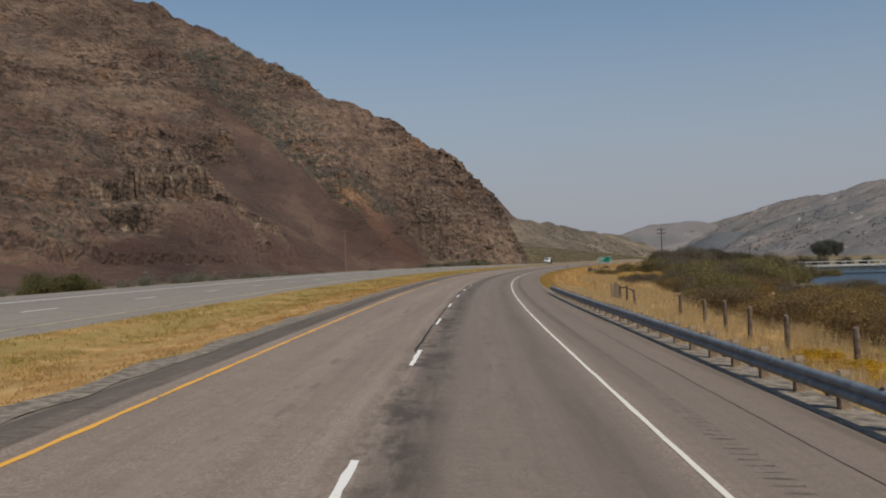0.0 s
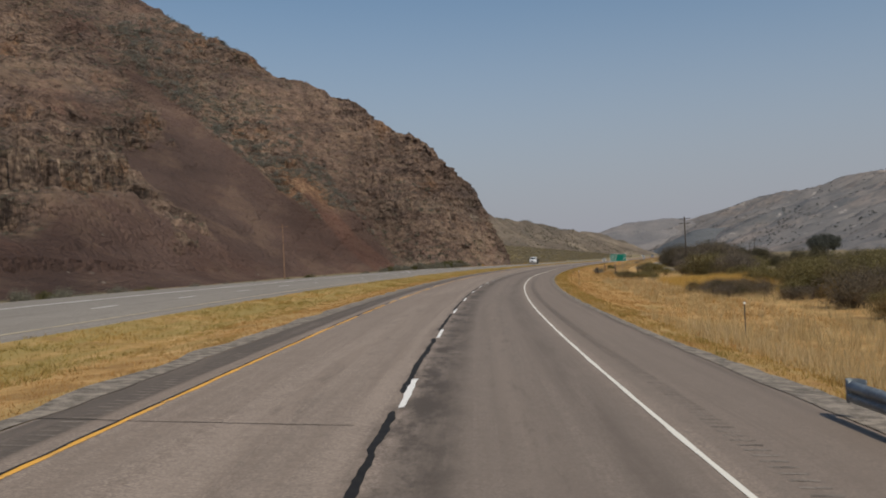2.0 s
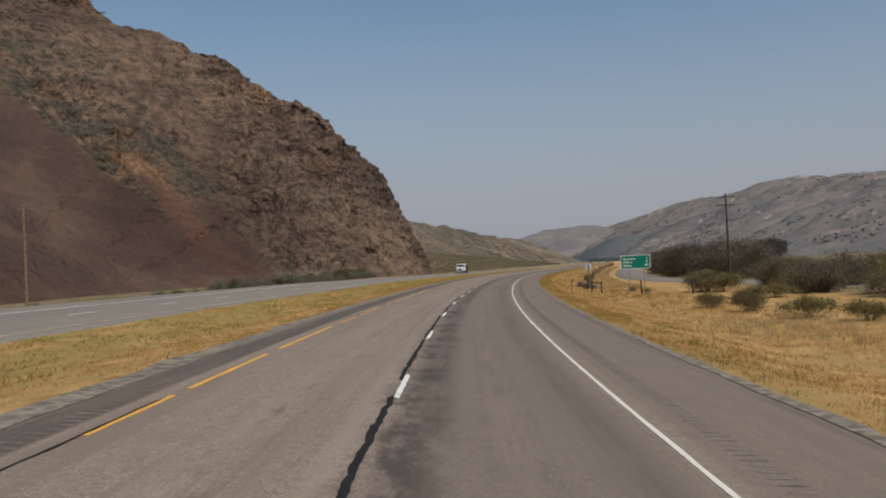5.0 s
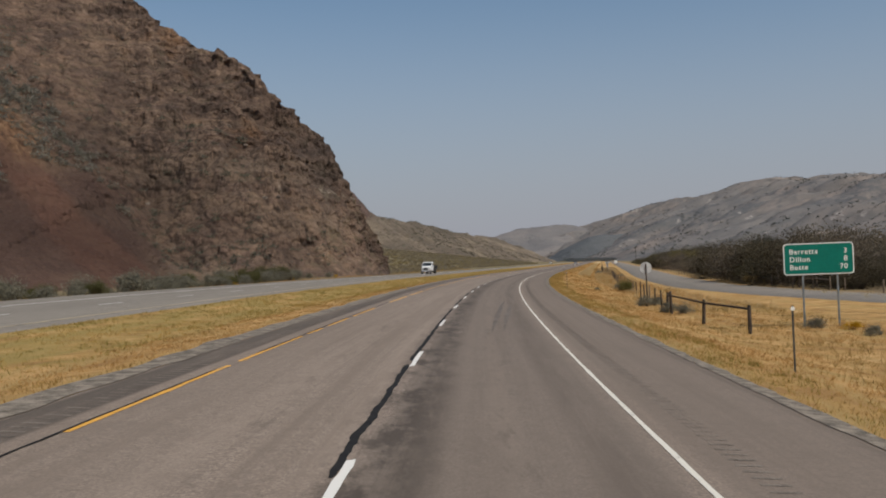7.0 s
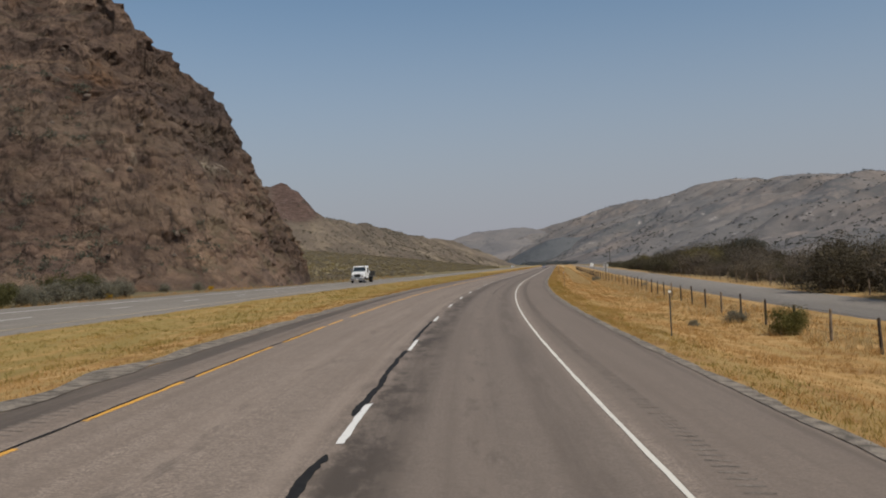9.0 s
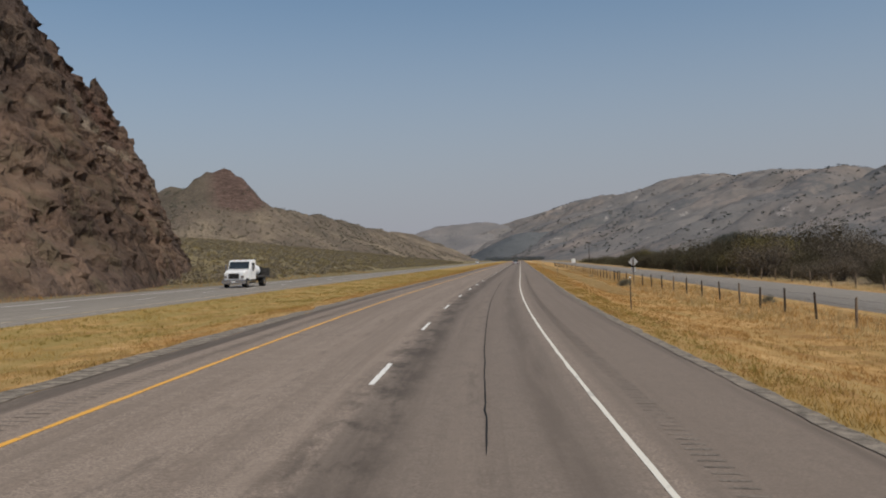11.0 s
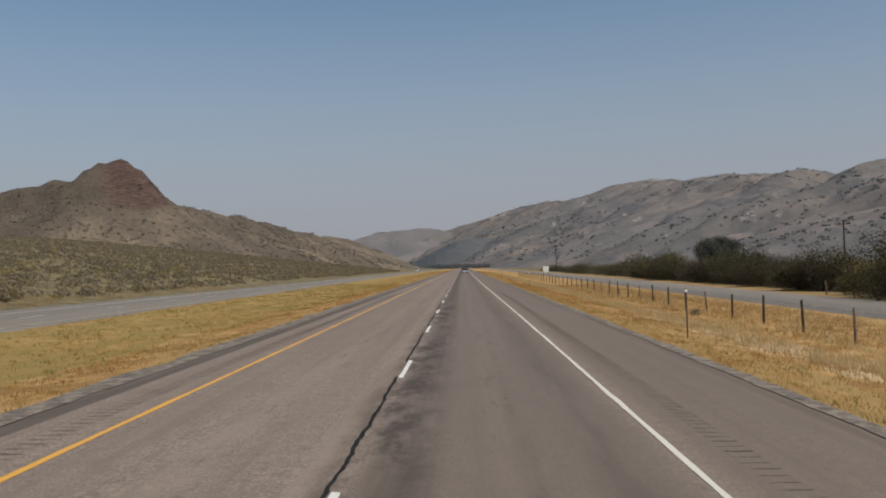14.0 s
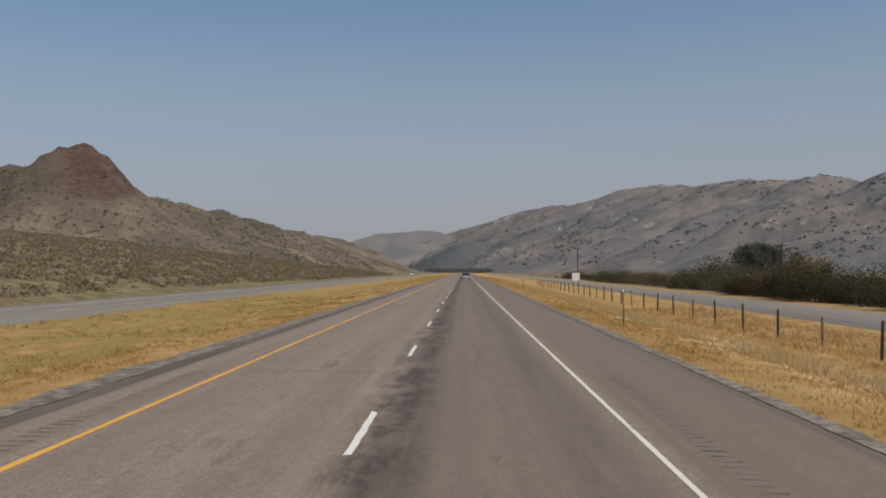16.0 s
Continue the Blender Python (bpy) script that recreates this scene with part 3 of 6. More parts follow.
def hill_height(x, y):
    """Slope between the toe line and the crest line."""
    d, along = poly_dist(x, y, TOE)
    dc, zc = np.full(x.shape, 1e9), np.zeros(x.shape)
    for (x0, y0, z0), (x1, y1, z1) in [q for line in CREST for q in zip(line, line[1:])]:
        ex, ey = x1 - x0, y1 - y0
        t = np.clip(((x - x0) * ex + (y - y0) * ey) / (ex * ex + ey * ey), 0, 1)
        dd = np.hypot(x - x0 - t * ex, y - y0 - t * ey)
        zc = np.where(dd < dc, z0 + (z1 - z0) * t, zc)
        dc = np.minimum(dc, dd)
    u = np.clip(d, 0, None) / (np.clip(d, 0, None) + dc + 1e-6)
    bulge = 0.22 * u * (1 - u) * np.clip((-x - 40) / 40, 0, 1)
    swell = np.zeros(x.shape)
    for cx, cy, la, lb, turn, h in SWELLS:
        c, n = math.cos(radians(turn)), math.sin(radians(turn))
        a, b = ((x - cx) * c + (y - cy) * n) / la, ((y - cy) * c - (x - cx) * n) / lb
        swell = swell + h * np.exp(-0.5 * (a * a + b * b))
    return np.where(d > 0, zc * (u + bulge) + swell * np.clip(d / 8, 0, 1), d * 0.6), d, along, zc / (np.clip(d, 0, None) + dc + 1e-6)


def hill_mesh(name, x0, x1, y0, y1, step, mat, fn, label):
    xs, ys = np.arange(x0, x1 + step, step), np.arange(y0, y1 + step, step)
    gx, gy = np.meshgrid(xs, ys)
    gz = fn(gx, gy)
    v = np.stack([gx.ravel(), gy.ravel(), gz.ravel()], 1)
    keep = gz > -3.0
    nr, nc = gx.shape
    faces = []
    for r in range(nr - 1):
        for c in range(nc - 1):
            if keep[r, c] or keep[r, c + 1] or keep[r + 1, c] or keep[r + 1, c + 1]:
                a = r * nc + c
                faces.append((a, a + 1, a + nc + 1, a + nc))
    ob = mesh_ob(name, v, faces, mat, smooth=True)
    return tagged(ob, label, "hill", kind="structure")


def cells(x, y, seed):
    """A random height for each square cell of the plan, for arrays."""
    return np.array([noise.cell((a, b, seed)) for a, b in zip(x.ravel(), y.ravel())]).reshape(x.shape) * 0.5 + 0.5


def smooth(a, b, v):
    t = np.clip((v - a) / (b - a), 0, 1)
    return t * t * (3 - 2 * t)


def chute(x, y):
    """The red scree chute that runs from the iron-stained outcrop to the toe."""
    ex, ey = 30.0, -14.0
    t = np.clip(((x + 43) * ex + (y - 359) * ey) / (ex * ex + ey * ey), 0, 1)
    return smooth(5.0, 2.0, np.hypot(x + 43 - t * ex, y - 359 - t * ey) - 3.0 * t + 2.0 * fbm(x, y, 0.12, 3, 91.0))


def near_hill(x, y, zones=False):
    """The near hill: crags in broken bands, gullies down the slope, and smooth scree fans."""
    z, d, along, run0 = hill_height(x, y)
    calm = np.clip(0.75 / (run0 + 1e-6), 0.15, 1) ** 1.3
    nose = np.exp(-np.hypot(x - 10, y - 395) / 60)
    ins = smooth(0, 10 - 7.5 * np.exp(-np.hypot(x - 22, y - 412) / 45), d)
    warp = fbm(x, y, 0.02, 3, 31.0) * 9
    # scree fan: a smooth tongue from high on the slope to the toe
    fan_c = 397 + warp * 0.45 + d * 0.16
    fan_w = np.clip(31 - 0.33 * d, 4, 40)
    fan = smooth(fan_w + 4, fan_w - 3, np.abs(along - fan_c)) * smooth(112, 90, d)
    low_scree = smooth(30, 17, d + warp * 1.0) * smooth(455, 430, along)
    scree = np.clip(np.maximum(np.maximum(fan, low_scree), chute(x, y) * smooth(0, 4, d)), 0, 1)
    # two outcrops that break through below the scree's head
    ragged = fbm(x, y, 0.11, 3, 57.0)
    rib = smooth(1.3, 0.75, np.abs(along - fan_c + fan_w + 9 + 5 * ragged) / 9.5) * smooth(15, 22, d + 12 * ragged) * smooth(84, 62, d + 14 * ragged)
    outcrop = np.maximum(smooth(1.25, 0.7, np.hypot((along - 333 + warp) / 34, (d - 40 + warp * 0.5) / 15)), rib)
    scree = scree * (1 - outcrop)
    crag = smooth(-0.12, 0.4, fbm(x, y, 0.022, 4, 2.0) + 0.42 * nose + 0.25 * fbm(x, y, 0.06, 3, 6.0) + 0.9 * outcrop) * (1 - scree)
    crag = np.maximum(crag * 0.8, outcrop)
    gully = fbm(along, d * 0.22, 0.055, 5, 12.0)
    rough = fbm(x, y, 0.09, 5, 9.0)
    fine = fbm(x, y, 0.33, 3, 19.0)
    z = z + ins * calm * (gully * 5.0 * (1 - 0.85 * scree) + rough * (1.9 + 1.6 * crag) * (1 - 0.75 * scree) + fine * (0.5 + 0.8 * crag) * (1 - 0.7 * scree))
    # single outcrops that stand out of the slope
    knob = fbm(x, y, 0.045, 4, 63.0)
    z = z + ins * np.maximum(calm, 0.35) * (1 - scree) * (1.9 * smooth(0.1, 0.2, knob) - 1.6 * smooth(0.12, 0.3, -knob))
    # ledges: the rock steps up in bands
    band = 7.5 + 2.0 * fbm(x, y, 0.015, 2, 44.0)
    zz = z + 2.5 * fbm(x, y, 0.03, 3, 51.0)
    ph = zz / band
    fr = ph - np.floor(ph)
    step = (np.floor(ph) + smooth(0.4, 0.75, fr)) * band
    z = z + ins * crag * (0.28 + 0.2 * nose) * np.maximum(calm, 0.4) * (step - zz)
    for lift, share in ((10.0, 0.8 * (outcrop - rib).clip(0, 1)), (5.5, 0.85 * rib)):
        oph = (z + (3 + 2 * (lift < 6)) * fbm(x, y, 0.05 + 0.05 * (lift < 6), 4, 81.0)) / lift
        z = z + ins * share * (np.floor(oph) + smooth(0.42, 0.62, oph - np.floor(oph)) - oph) * lift
    z = z + ins * rib * (1.6 * (cells(x * 0.2 + 0.6 * ragged, y * 0.2, 5.5) - 0.5) + 0.9 * (cells(x * 0.45, y * 0.45 + ragged, 2.5) - 0.4))
    # broken columns: blocks of two sizes that stand proud of each other
    wx, wy = x + 5 * rough + 0.4 * y, y + 5 * fine - 0.4 * x
    z = z + ins * calm * crag * (0.3 * (cells(wx * 0.23, wy * 0.23, 3.5) - 0.5) + 0.35 * (cells(wx * 0.5, wy * 0.5, 8.5) - 0.5)) * (1 - 0.5 * nose)
    spire = smooth(2.6, 1.2, np.hypot(x - 9.5, (y - 491) * 0.7)) * 5.0 + smooth(2.2, 1.0, np.hypot(x - 5, (y - 494) * 0.7)) * 3.0
    z = z + spire
    return (z, crag, scree, d, along, run0) if zones else z


def attribute(ob, name, values):
    a = ob.data.attributes.new(name, "FLOAT", "POINT")
    a.data.foreach_set("value", np.asarray(values, np.float32).ravel())


hill_xs = np.array(steps((-620, -236, 16), (-236, -110, 1.7), (-110, -30, 1.05), (-30, 2, 0.62), (2, 36, 0.33)))
hill_ys = np.array(steps((-260, 60, 12), (60, 200, 2.2), (200, 335, 1.25), (335, 468, 0.72), (468, 516, 1.1), (516, 560, 4), (560, 780, 12)))
gx, gy = np.meshgrid(hill_xs, hill_ys)
gz, z_crag, z_scree, z_d, z_al, z_run = near_hill(gx, gy, True)
# overhangs and hollows: the rock also shifts sideways, out of the slope
sy, sx = np.gradient(gz, hill_ys, hill_xs)
run = np.hypot(sx, sy) + 1e-6
push = np.zeros(gx.shape)
px_, py_, pz_, po = gx.ravel(), gy.ravel(), gz.ravel(), push.ravel()
for i in range(len(px_)):
    po[i] = noise.fractal((px_[i] * 0.09, py_[i] * 0.09, pz_[i] * 0.17), 0.8, 2.1, 4) + 0.45 * noise.fractal((px_[i] * 0.3, py_[i] * 0.3, pz_[i] * 0.55), 0.8, 2.1, 3)
# on the steep nose it breaks into ledges and blocks
wall = smooth(0.8, 1.5, z_run)
blocks = np.zeros(gx.shape)
bo = blocks.ravel()
for i in np.nonzero(wall.ravel() > 0.02)[0]:
    w = noise.noise((px_[i] * 0.12, py_[i] * 0.12, pz_[i] * 0.12)) * 3
    bo[i] = 0.6 * noise.cell((px_[i] * 0.13 + w, py_[i] * 0.13, pz_[i] * 0.24 + w)) + 0.4 * noise.cell((px_[i] * 0.33 + w, py_[i] * 0.33 + w, pz_[i] * 0.55)) + 0.5 * noise.fractal((px_[i] * 0.5, py_[i] * 0.5, pz_[i] * 0.9), 0.8, 2.1, 3) + 0.3 * noise.cell((px_[i] * 0.75 + w, py_[i] * 0.75, pz_[i] * 1.2 + w))
push = push * smooth(0.3, 3.5, z_d) * (0.35 + 1.5 * z_crag * smooth(0.4, 1.3, run)) + blocks * wall * smooth(0.2, 2.0, z_d) * 1.1
gx2, gy2 = gx - push * sx / run, gy - push * sy / run
nr, nc = gx.shape
keep = gz > -3.0
hf = [(r * nc + c, r * nc + c + 1, (r + 1) * nc + c + 1, (r + 1) * nc + c) for r in range(nr - 1) for c in range(nc - 1) if keep[r, c] or keep[r + 1, c + 1]]
hill_near = mesh_ob("hillside_near", np.stack([gx2.ravel(), gy2.ravel(), gz.ravel()], 1), hf, M["hill"])
tagged(hill_near, "steep brown volcanic hillside with dark crags, scree and scrub", "hill", kind="structure")
attribute(hill_near, "crag", z_crag)
attribute(hill_near, "scree", z_scree)
# iron-stained outcrop, the red chute below it and the pale broken ledge round the nose
rust_w = fbm(gx, gy, 0.06, 4, 61.0) * 7
attribute(hill_near, "rust", smooth(10, 3, np.hypot((gx + 44) * 0.9, (gy - 363) * 0.8) + rust_w))
attribute(hill_near, "chute", 0.36 * chute(gx, gy))
ledge_h = 18 + 1.5 * fbm(gx, gy, 0.05, 3, 67.0)
attribute(hill_near, "ledge", smooth(1.1, 0.4, np.abs(gz - ledge_h)) * smooth(0.05, 0.2, fbm(gx, gy, 0.09, 3, 68.0)) * smooth(-5, 8, gx))


def ridge_height(x, y, crest, slope, rnd=25.0):
    """Height under a crest line of (x, y, z, slope factor) points."""
    best = np.full(x.shape, -1e9)
    for (x0, y0, z0), (x1, y1, z1) in zip(crest, crest[1:]):
        ex, ey = x1 - x0, y1 - y0
        t = np.clip(((x - x0) * ex + (y - y0) * ey) / (ex * ex + ey * ey), 0, 1)
        d = np.hypot(x - x0 - t * ex, y - y0 - t * ey)
        best = np.maximum(best, z0 + (z1 - z0) * t - slope * (np.sqrt(d * d + rnd * rnd) - rnd))
    return best


def butte(x, y):
    z = ridge_height(x, y, [(-420, 1080, 105), (-160, 1010, 64), (-90, 985, 56), (-45, 966, 57), (-12, 955, 59), (8, 949, 60), (28, 952, 50), (44, 962, 42)], 0.56, 4)
    z = np.maximum(z, ridge_height(x, y, [(14, 947, 70), (25, 949, 70), (31, 951, 62)], 0.95, 3))
    z = np.maximum(z, ridge_height(x, y, [(44, 962, 42), (58, 995, 47), (75, 1060, 49), (110, 1130, 45), (150, 1215, 40), (200, 1300, 38), (255, 1375, 26), (310, 1420, 4)], 0.5, 10))
    rough = fbm(x, y, 0.012, 6, 3.0)
    gul = np.abs(fbm(x * 0.9 + y * 0.5, y * 0.35, 0.022, 5, 37.0))
    z = z + rough * 4 + fbm(x, y, 0.05, 4, 8.0) * 2.4 - gul * 7 * smooth(4, 30, z)
    crown = smooth(44, 54, z) * np.exp(-((x - 16) / 40) ** 2 - ((y - 945) / 45) ** 2)
    ph = z / 9.0
    step = (np.floor(ph) + smooth(0.3, 0.7, ph - np.floor(ph))) * 9.0
    return z + crown * 0.7 * (step - z) + crown * (1.5 + 3.5 * fbm(x, y, 0.07, 4, 4.0))


hill_butte = hill_mesh("butte", -420, 330, 720, 1520, 4.0, M["butte"], butte, "sage-covered butte with a reddish rock crown")
bco = np.empty(len(hill_butte.data.vertices) * 3)
hill_butte.data.vertices.foreach_get("co", bco)
bco = bco.reshape(-1, 3)
attribute(hill_butte, "crown", smooth(33, 46, bco[:, 2]) * np.exp(-((bco[:, 0] - 33) / 20) ** 2 - ((bco[:, 1] - 945) / 60) ** 2))


def east_range(x, y, zones=False):
    z = ridge_height(x, y, [(560, 300, 50), (700, 700, 70), (745, 1000, 80), (775, 1250, 88), (800, 1450, 104), (950, 1850, 148), (930, 2380, 150), (800, 2900, 80)], 0.33, 90)
    for a, b in (((745, 1000, 80), (430, 860, 8)), ((800, 1450, 102), (480, 1260, 10)), ((950, 1850, 142), (520, 1680, 12)), ((930, 2380, 146), (580, 2150, 18)), ((700, 700, 72), (400, 560, 4))):
        z = np.maximum(z, ridge_height(x, y, [a, b], 0.42, 50))
    gul = np.abs(fbm(x * 0.35 + y * 0.15, y, 0.009, 5, 17.0))
    gul2 = np.abs(fbm(x * 0.4 + y * 0.3, y * 1.3, 0.02, 5, 29.0))
    up = smooth(5, 40, z)
    z = z + fbm(x, y, 0.006, 6, 13.0) * 9 + (36 * np.minimum(gul, 0.5) + 8 * np.minimum(gul2, 0.45) - 14) * up
    hollow = np.maximum(smooth(0.14, 0.0, gul), smooth(0.12, 0.0, gul2)) * up
    return (z, hollow) if zones else z


range_east = hill_mesh("range_east", 250, 1500, 150, 3100, 9.0, M["range"], east_range, "long pale grey-brown range of dry hills with dark brush")
rco = np.empty(len(range_east.data.vertices) * 3)
range_east.data.vertices.foreach_get("co", rco)
rco = rco.reshape(-1, 3)
attribute(range_east, "gully", east_range(rco[:, 0], rco[:, 1], True)[1])


def far_ridge(x, y):
    z = ridge_height(x, y, [(-200, 2900, 50), (300, 2700, 46), (440, 2450, 46), (490, 2440, 60), (530, 2420, 76), (552, 2405, 97), (600, 2450, 82), (660, 2520, 70), (780, 2700, 105), (1200, 3100, 130)], 0.3, 50)
    return z + fbm(x, y, 0.006, 6, 23.0) * 9 - np.abs(fbm(x, y, 0.016, 4, 27.0)) * 10 * smooth(5, 40, z)


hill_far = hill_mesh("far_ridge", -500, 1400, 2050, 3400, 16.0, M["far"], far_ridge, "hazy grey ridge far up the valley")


def knoll(x, y):
    z = ridge_height(x, y, [(438, 1800, 0), (458, 1800, 26), (485, 1805, 44), (515, 1810, 49), (575, 1815, 46)], 0.55, 8)
    return z + fbm(x, y, 0.02, 5, 71.0) * 4


# brush colours with the spur's shade and bluish haze mixed in
M["knoll"] = hill_material("dark_brush_slope", (0.1, 0.108, 0.118), (0.125, 0.132, 0.14), (0.16, 0.162, 0.165), (0.08, 0.09, 0.1), (0.09, 0.1, 0.105), 0.5, 0.3, None, 0.6)
hill_knoll = hill_mesh("knoll", 340, 700, 1690, 1920, 6.0, M["knoll"], knoll, "dark brush-covered knoll where the valley narrows")

# ---- road details ----
def quick_mesh(name, v, tris, mat, parent=None, uvs=None):
    """A mesh from numpy arrays of corners and triangles, fast."""
    me = bpy.data.meshes.new(name)
    v, tris = np.asarray(v, np.float32), np.asarray(tris, np.int32)
    me.vertices.add(len(v))
    me.vertices.foreach_set("co", v.ravel())
    me.loops.add(tris.size)
    me.loops.foreach_set("vertex_index", tris.ravel())
    me.polygons.add(len(tris))
    me.polygons.foreach_set("loop_start", np.arange(0, tris.size, 3, dtype=np.int32))
    me.polygons.foreach_set("loop_total", np.full(len(tris), 3, np.int32))
    me.update(calc_edges=True)
    if mat:
        me.materials.append(mat)
    ob = new(name, me)
    if parent:
        ob.parent = parent
    return ob


def line_s(a, b, d):
    return list(np.arange(a, b, d)) + [b]


def wobble(l, half, amp, seed, freq=1.5):
    """Both ragged edges of a painted or sealed line."""
    return [lambda s: l - half - amp * abs(noise.noise((s * freq, seed, 1))) + amp * 0.5, lambda s: l + half + amp * abs(noise.noise((s * freq, seed, 2))) - amp * 0.5]


near_line = line_s(-40, 520, 0.8) + list(np.arange(525, 1350, 6))
M["edge_paint"] = line_paint("worn_edge_line_paint", (0.72, 0.69, 0.61), 0.57)
ribbon("edge_line_white", near_line, wobble(WHITE, 0.053, 0.035, 11), 0.006, M["edge_paint"], parent=road)
wear = random.Random(31)
y0 = -40.0
# worn-through stretches follow; the rumble grooves further on are flat
while y0 < 300:                                      # worn through in places along the bend
    y1 = y0 + (wear.uniform(2.0, 9.0) if 62 < y0 < 290 else 25.0)
    ribbon("edge_line_yellow", line_s(y0, y1, 0.5), wobble(YELLOW, 0.066, 0.05, 12), 0.006, M["yellow_paint"], parent=road)
    if 238 < y1 < 244:
        y1 += 4
    y0 = y1 + (wear.uniform(0.4, 2.2) if 62 < y0 < 290 else 0.0)
ribbon("edge_line_yellow", line_s(y0, 520, 0.8) + list(np.arange(525, 1350, 6)), wobble(YELLOW, 0.066, 0.04, 12), 0.006, M["yellow_paint"], parent=road)
DASH, PITCH, PHASE = 3.2, 12.192, 1.375


def dash(s1, l=0.0, lift=0.008, zf=None, parent=road, length=DASH, ragged=0.045):
    ss = [s1 - length + length * i / 10 for i in range(11)]
    ob = ribbon("lane_dash", ss, wobble(l, 0.062, ragged, s1), lift, M["white_paint"], zf, parent)
    # worn, uneven ends
    co = ob.data.vertices
    rnd = random.Random(int(s1 * 10))
    x0, y0, h = base(s1)
    for i in (0, 1, len(co) - 2, len(co) - 1):
        k = rnd.uniform(-0.12, 0.12)
        co[i].co.x += math.sin(h) * k
        co[i].co.y += math.cos(h) * k
    return ob


for k in range(-2, 60):
    dash(PHASE + PITCH * k)
far_v = [(PHASE + PITCH * k) for k in range(60, 100)]
for s1 in far_v[::1]:
    ribbon("lane_dash", [s1 - DASH, s1], [-0.07, 0.07], 0.02, M["white_paint"], parent=road)
for k in range(-2, 44):
    s1 = 6.0 + PITCH * k
    ribbon("opposite_lane_dash", [s1 - DASH, s1 - 1.6, s1], [lambda s: opp_near(s) - 4.72, lambda s: opp_near(s) - 4.58], 0.012, M["white_paint"], opp_height, opp)
M["yellow_faint"] = line_paint("faded_yellow_paint", (0.5, 0.42, 0.28), 0.5)
opp_line = line_s(-40, 560, 6) + list(np.arange(570, 1300, 20))
ribbon("opposite_line_yellow", opp_line, [lambda s: opp_near(s) - 1.07, lambda s: opp_near(s) - 0.9], 0.012, M["yellow_faint"], opp_height, opp)
ribbon("opposite_line_white", opp_line, [lambda s: opp_near(s) - 8.42, lambda s: opp_near(s) - 8.25], 0.012, M["white_paint"], opp_height, opp)

# black sealed crack that snakes along the lane line
rnd = random.Random(5)


def seal(a, b, l, half, amp, seed, step=0.16):
    def mid(s):
        return l + amp * (0.5 * noise.noise((s * 0.22, seed, 0)) + 0.45 * noise.noise((s * 1.1, seed, 3)) + 0.3 * noise.noise((s * 3.1, seed, 6)))

    def half_w(s, side):
        tip = min((s - a) / 0.2, (b - s) / 0.2, 1)
        return half * max(tip, 0.3) * (0.6 + 0.8 * abs(noise.noise((s * 0.7, seed, side))) + 0.7 * abs(noise.noise((s * 4.3, seed, side))))
    ob = ribbon("crack_seal", line_s(a, b, step), [lambda s: mid(s) - half_w(s, 5), lambda s: mid(s) + half_w(s, 9)], 0.004, M["sealant"], parent=road)
    return ob


for k in range(-1, 38):
    s1 = PHASE + PITCH * k
    if 300 < s1 < 352:
        continue
    n = noise.noise((s1 * 0.021, 3, 3))
    a, b = s1 - rnd.uniform(0.3, 3.0), s1 + PITCH - DASH + rnd.uniform(-0.6, 0.4)
    if 25 < s1 < 290 or 368 < s1 < 446:
        seal(a, b, -0.09, 0.056 if 60 < s1 < 300 else 0.03, 0.08, s1)
for a, b in ((62, 84), (86, 104), (112, 131), (133, 156), (176, 205), (207, 216), (219, 246), (262, 285)):
    seal(a, b, YELLOW - 0.05, 0.026, 0.04, a, 0.4).location.z = 0.006
seal(322, 398, 1.93, 0.015, 0.06, 71, 0.6)
seal(-20, 62, 5.35, 0.009, 0.08, 74, 0.8)


def cross_crack(s0, l0, l1, half=0.022, amp=0.12, seed=0.0):
    v, f = [], []
    n = int((l1 - l0) / 0.25) + 2
    for i in range(n):
        l = l0 + (l1 - l0) * i / (n - 1)
        m = s0 + amp * (noise.noise((l * 0.5, seed, 0)) + 0.3 * noise.noise((l * 2.2, seed, 5)))
        w = half * (0.4 + 1.1 * abs(noise.noise((l * 1.9, seed, 2))))
        for ss in (m - w, m + w):
            x, y = at(ss, l)
            v.append((x, y, -bank(ss) * l + 0.0045))
        if i:
            a = 2 * i
            f.append((a - 2, a, a + 1, a - 1))
    return mesh_ob("cross_crack", v, f, M["sealant"], parent=road)


for i, (s0, l0, l1, w) in enumerate(((34, -4.7, -1.2, 0.02), (47.5, -4.6, -0.8, 0.02), (49.6, -3.0, -0.9, 0.018), (69.8, -5.0, -0.5, 0.022), (236.6, -5.0, -1.7, 0.02), (262, -3.4, -2.4, 0.02), (337.2, -4.9, -0.9, 0.024), (361.9, -4.9, 3.4, 0.03), (400.3, -3.1, -0.3, 0.022), (431, -4.9, -3.2, 0.02), (457.8, -3.0, -0.6, 0.02), (470, -3.3, -0.2, 0.02), (385, -1.6, -0.4, 0.03), (300, -4.6, -1, 0.016), (150, -4.6, -0.6, 0.016), (185, -4.6, 3.3, 0.014))):
    cross_crack(s0, l0, l1, w, 0.1, i * 3.1)

# paired dark tyre marks
M["tyre_mark"] = plain("tyre_mark", (0.14, 0.118, 0.1), 0.8, 0, 0.15, 3)
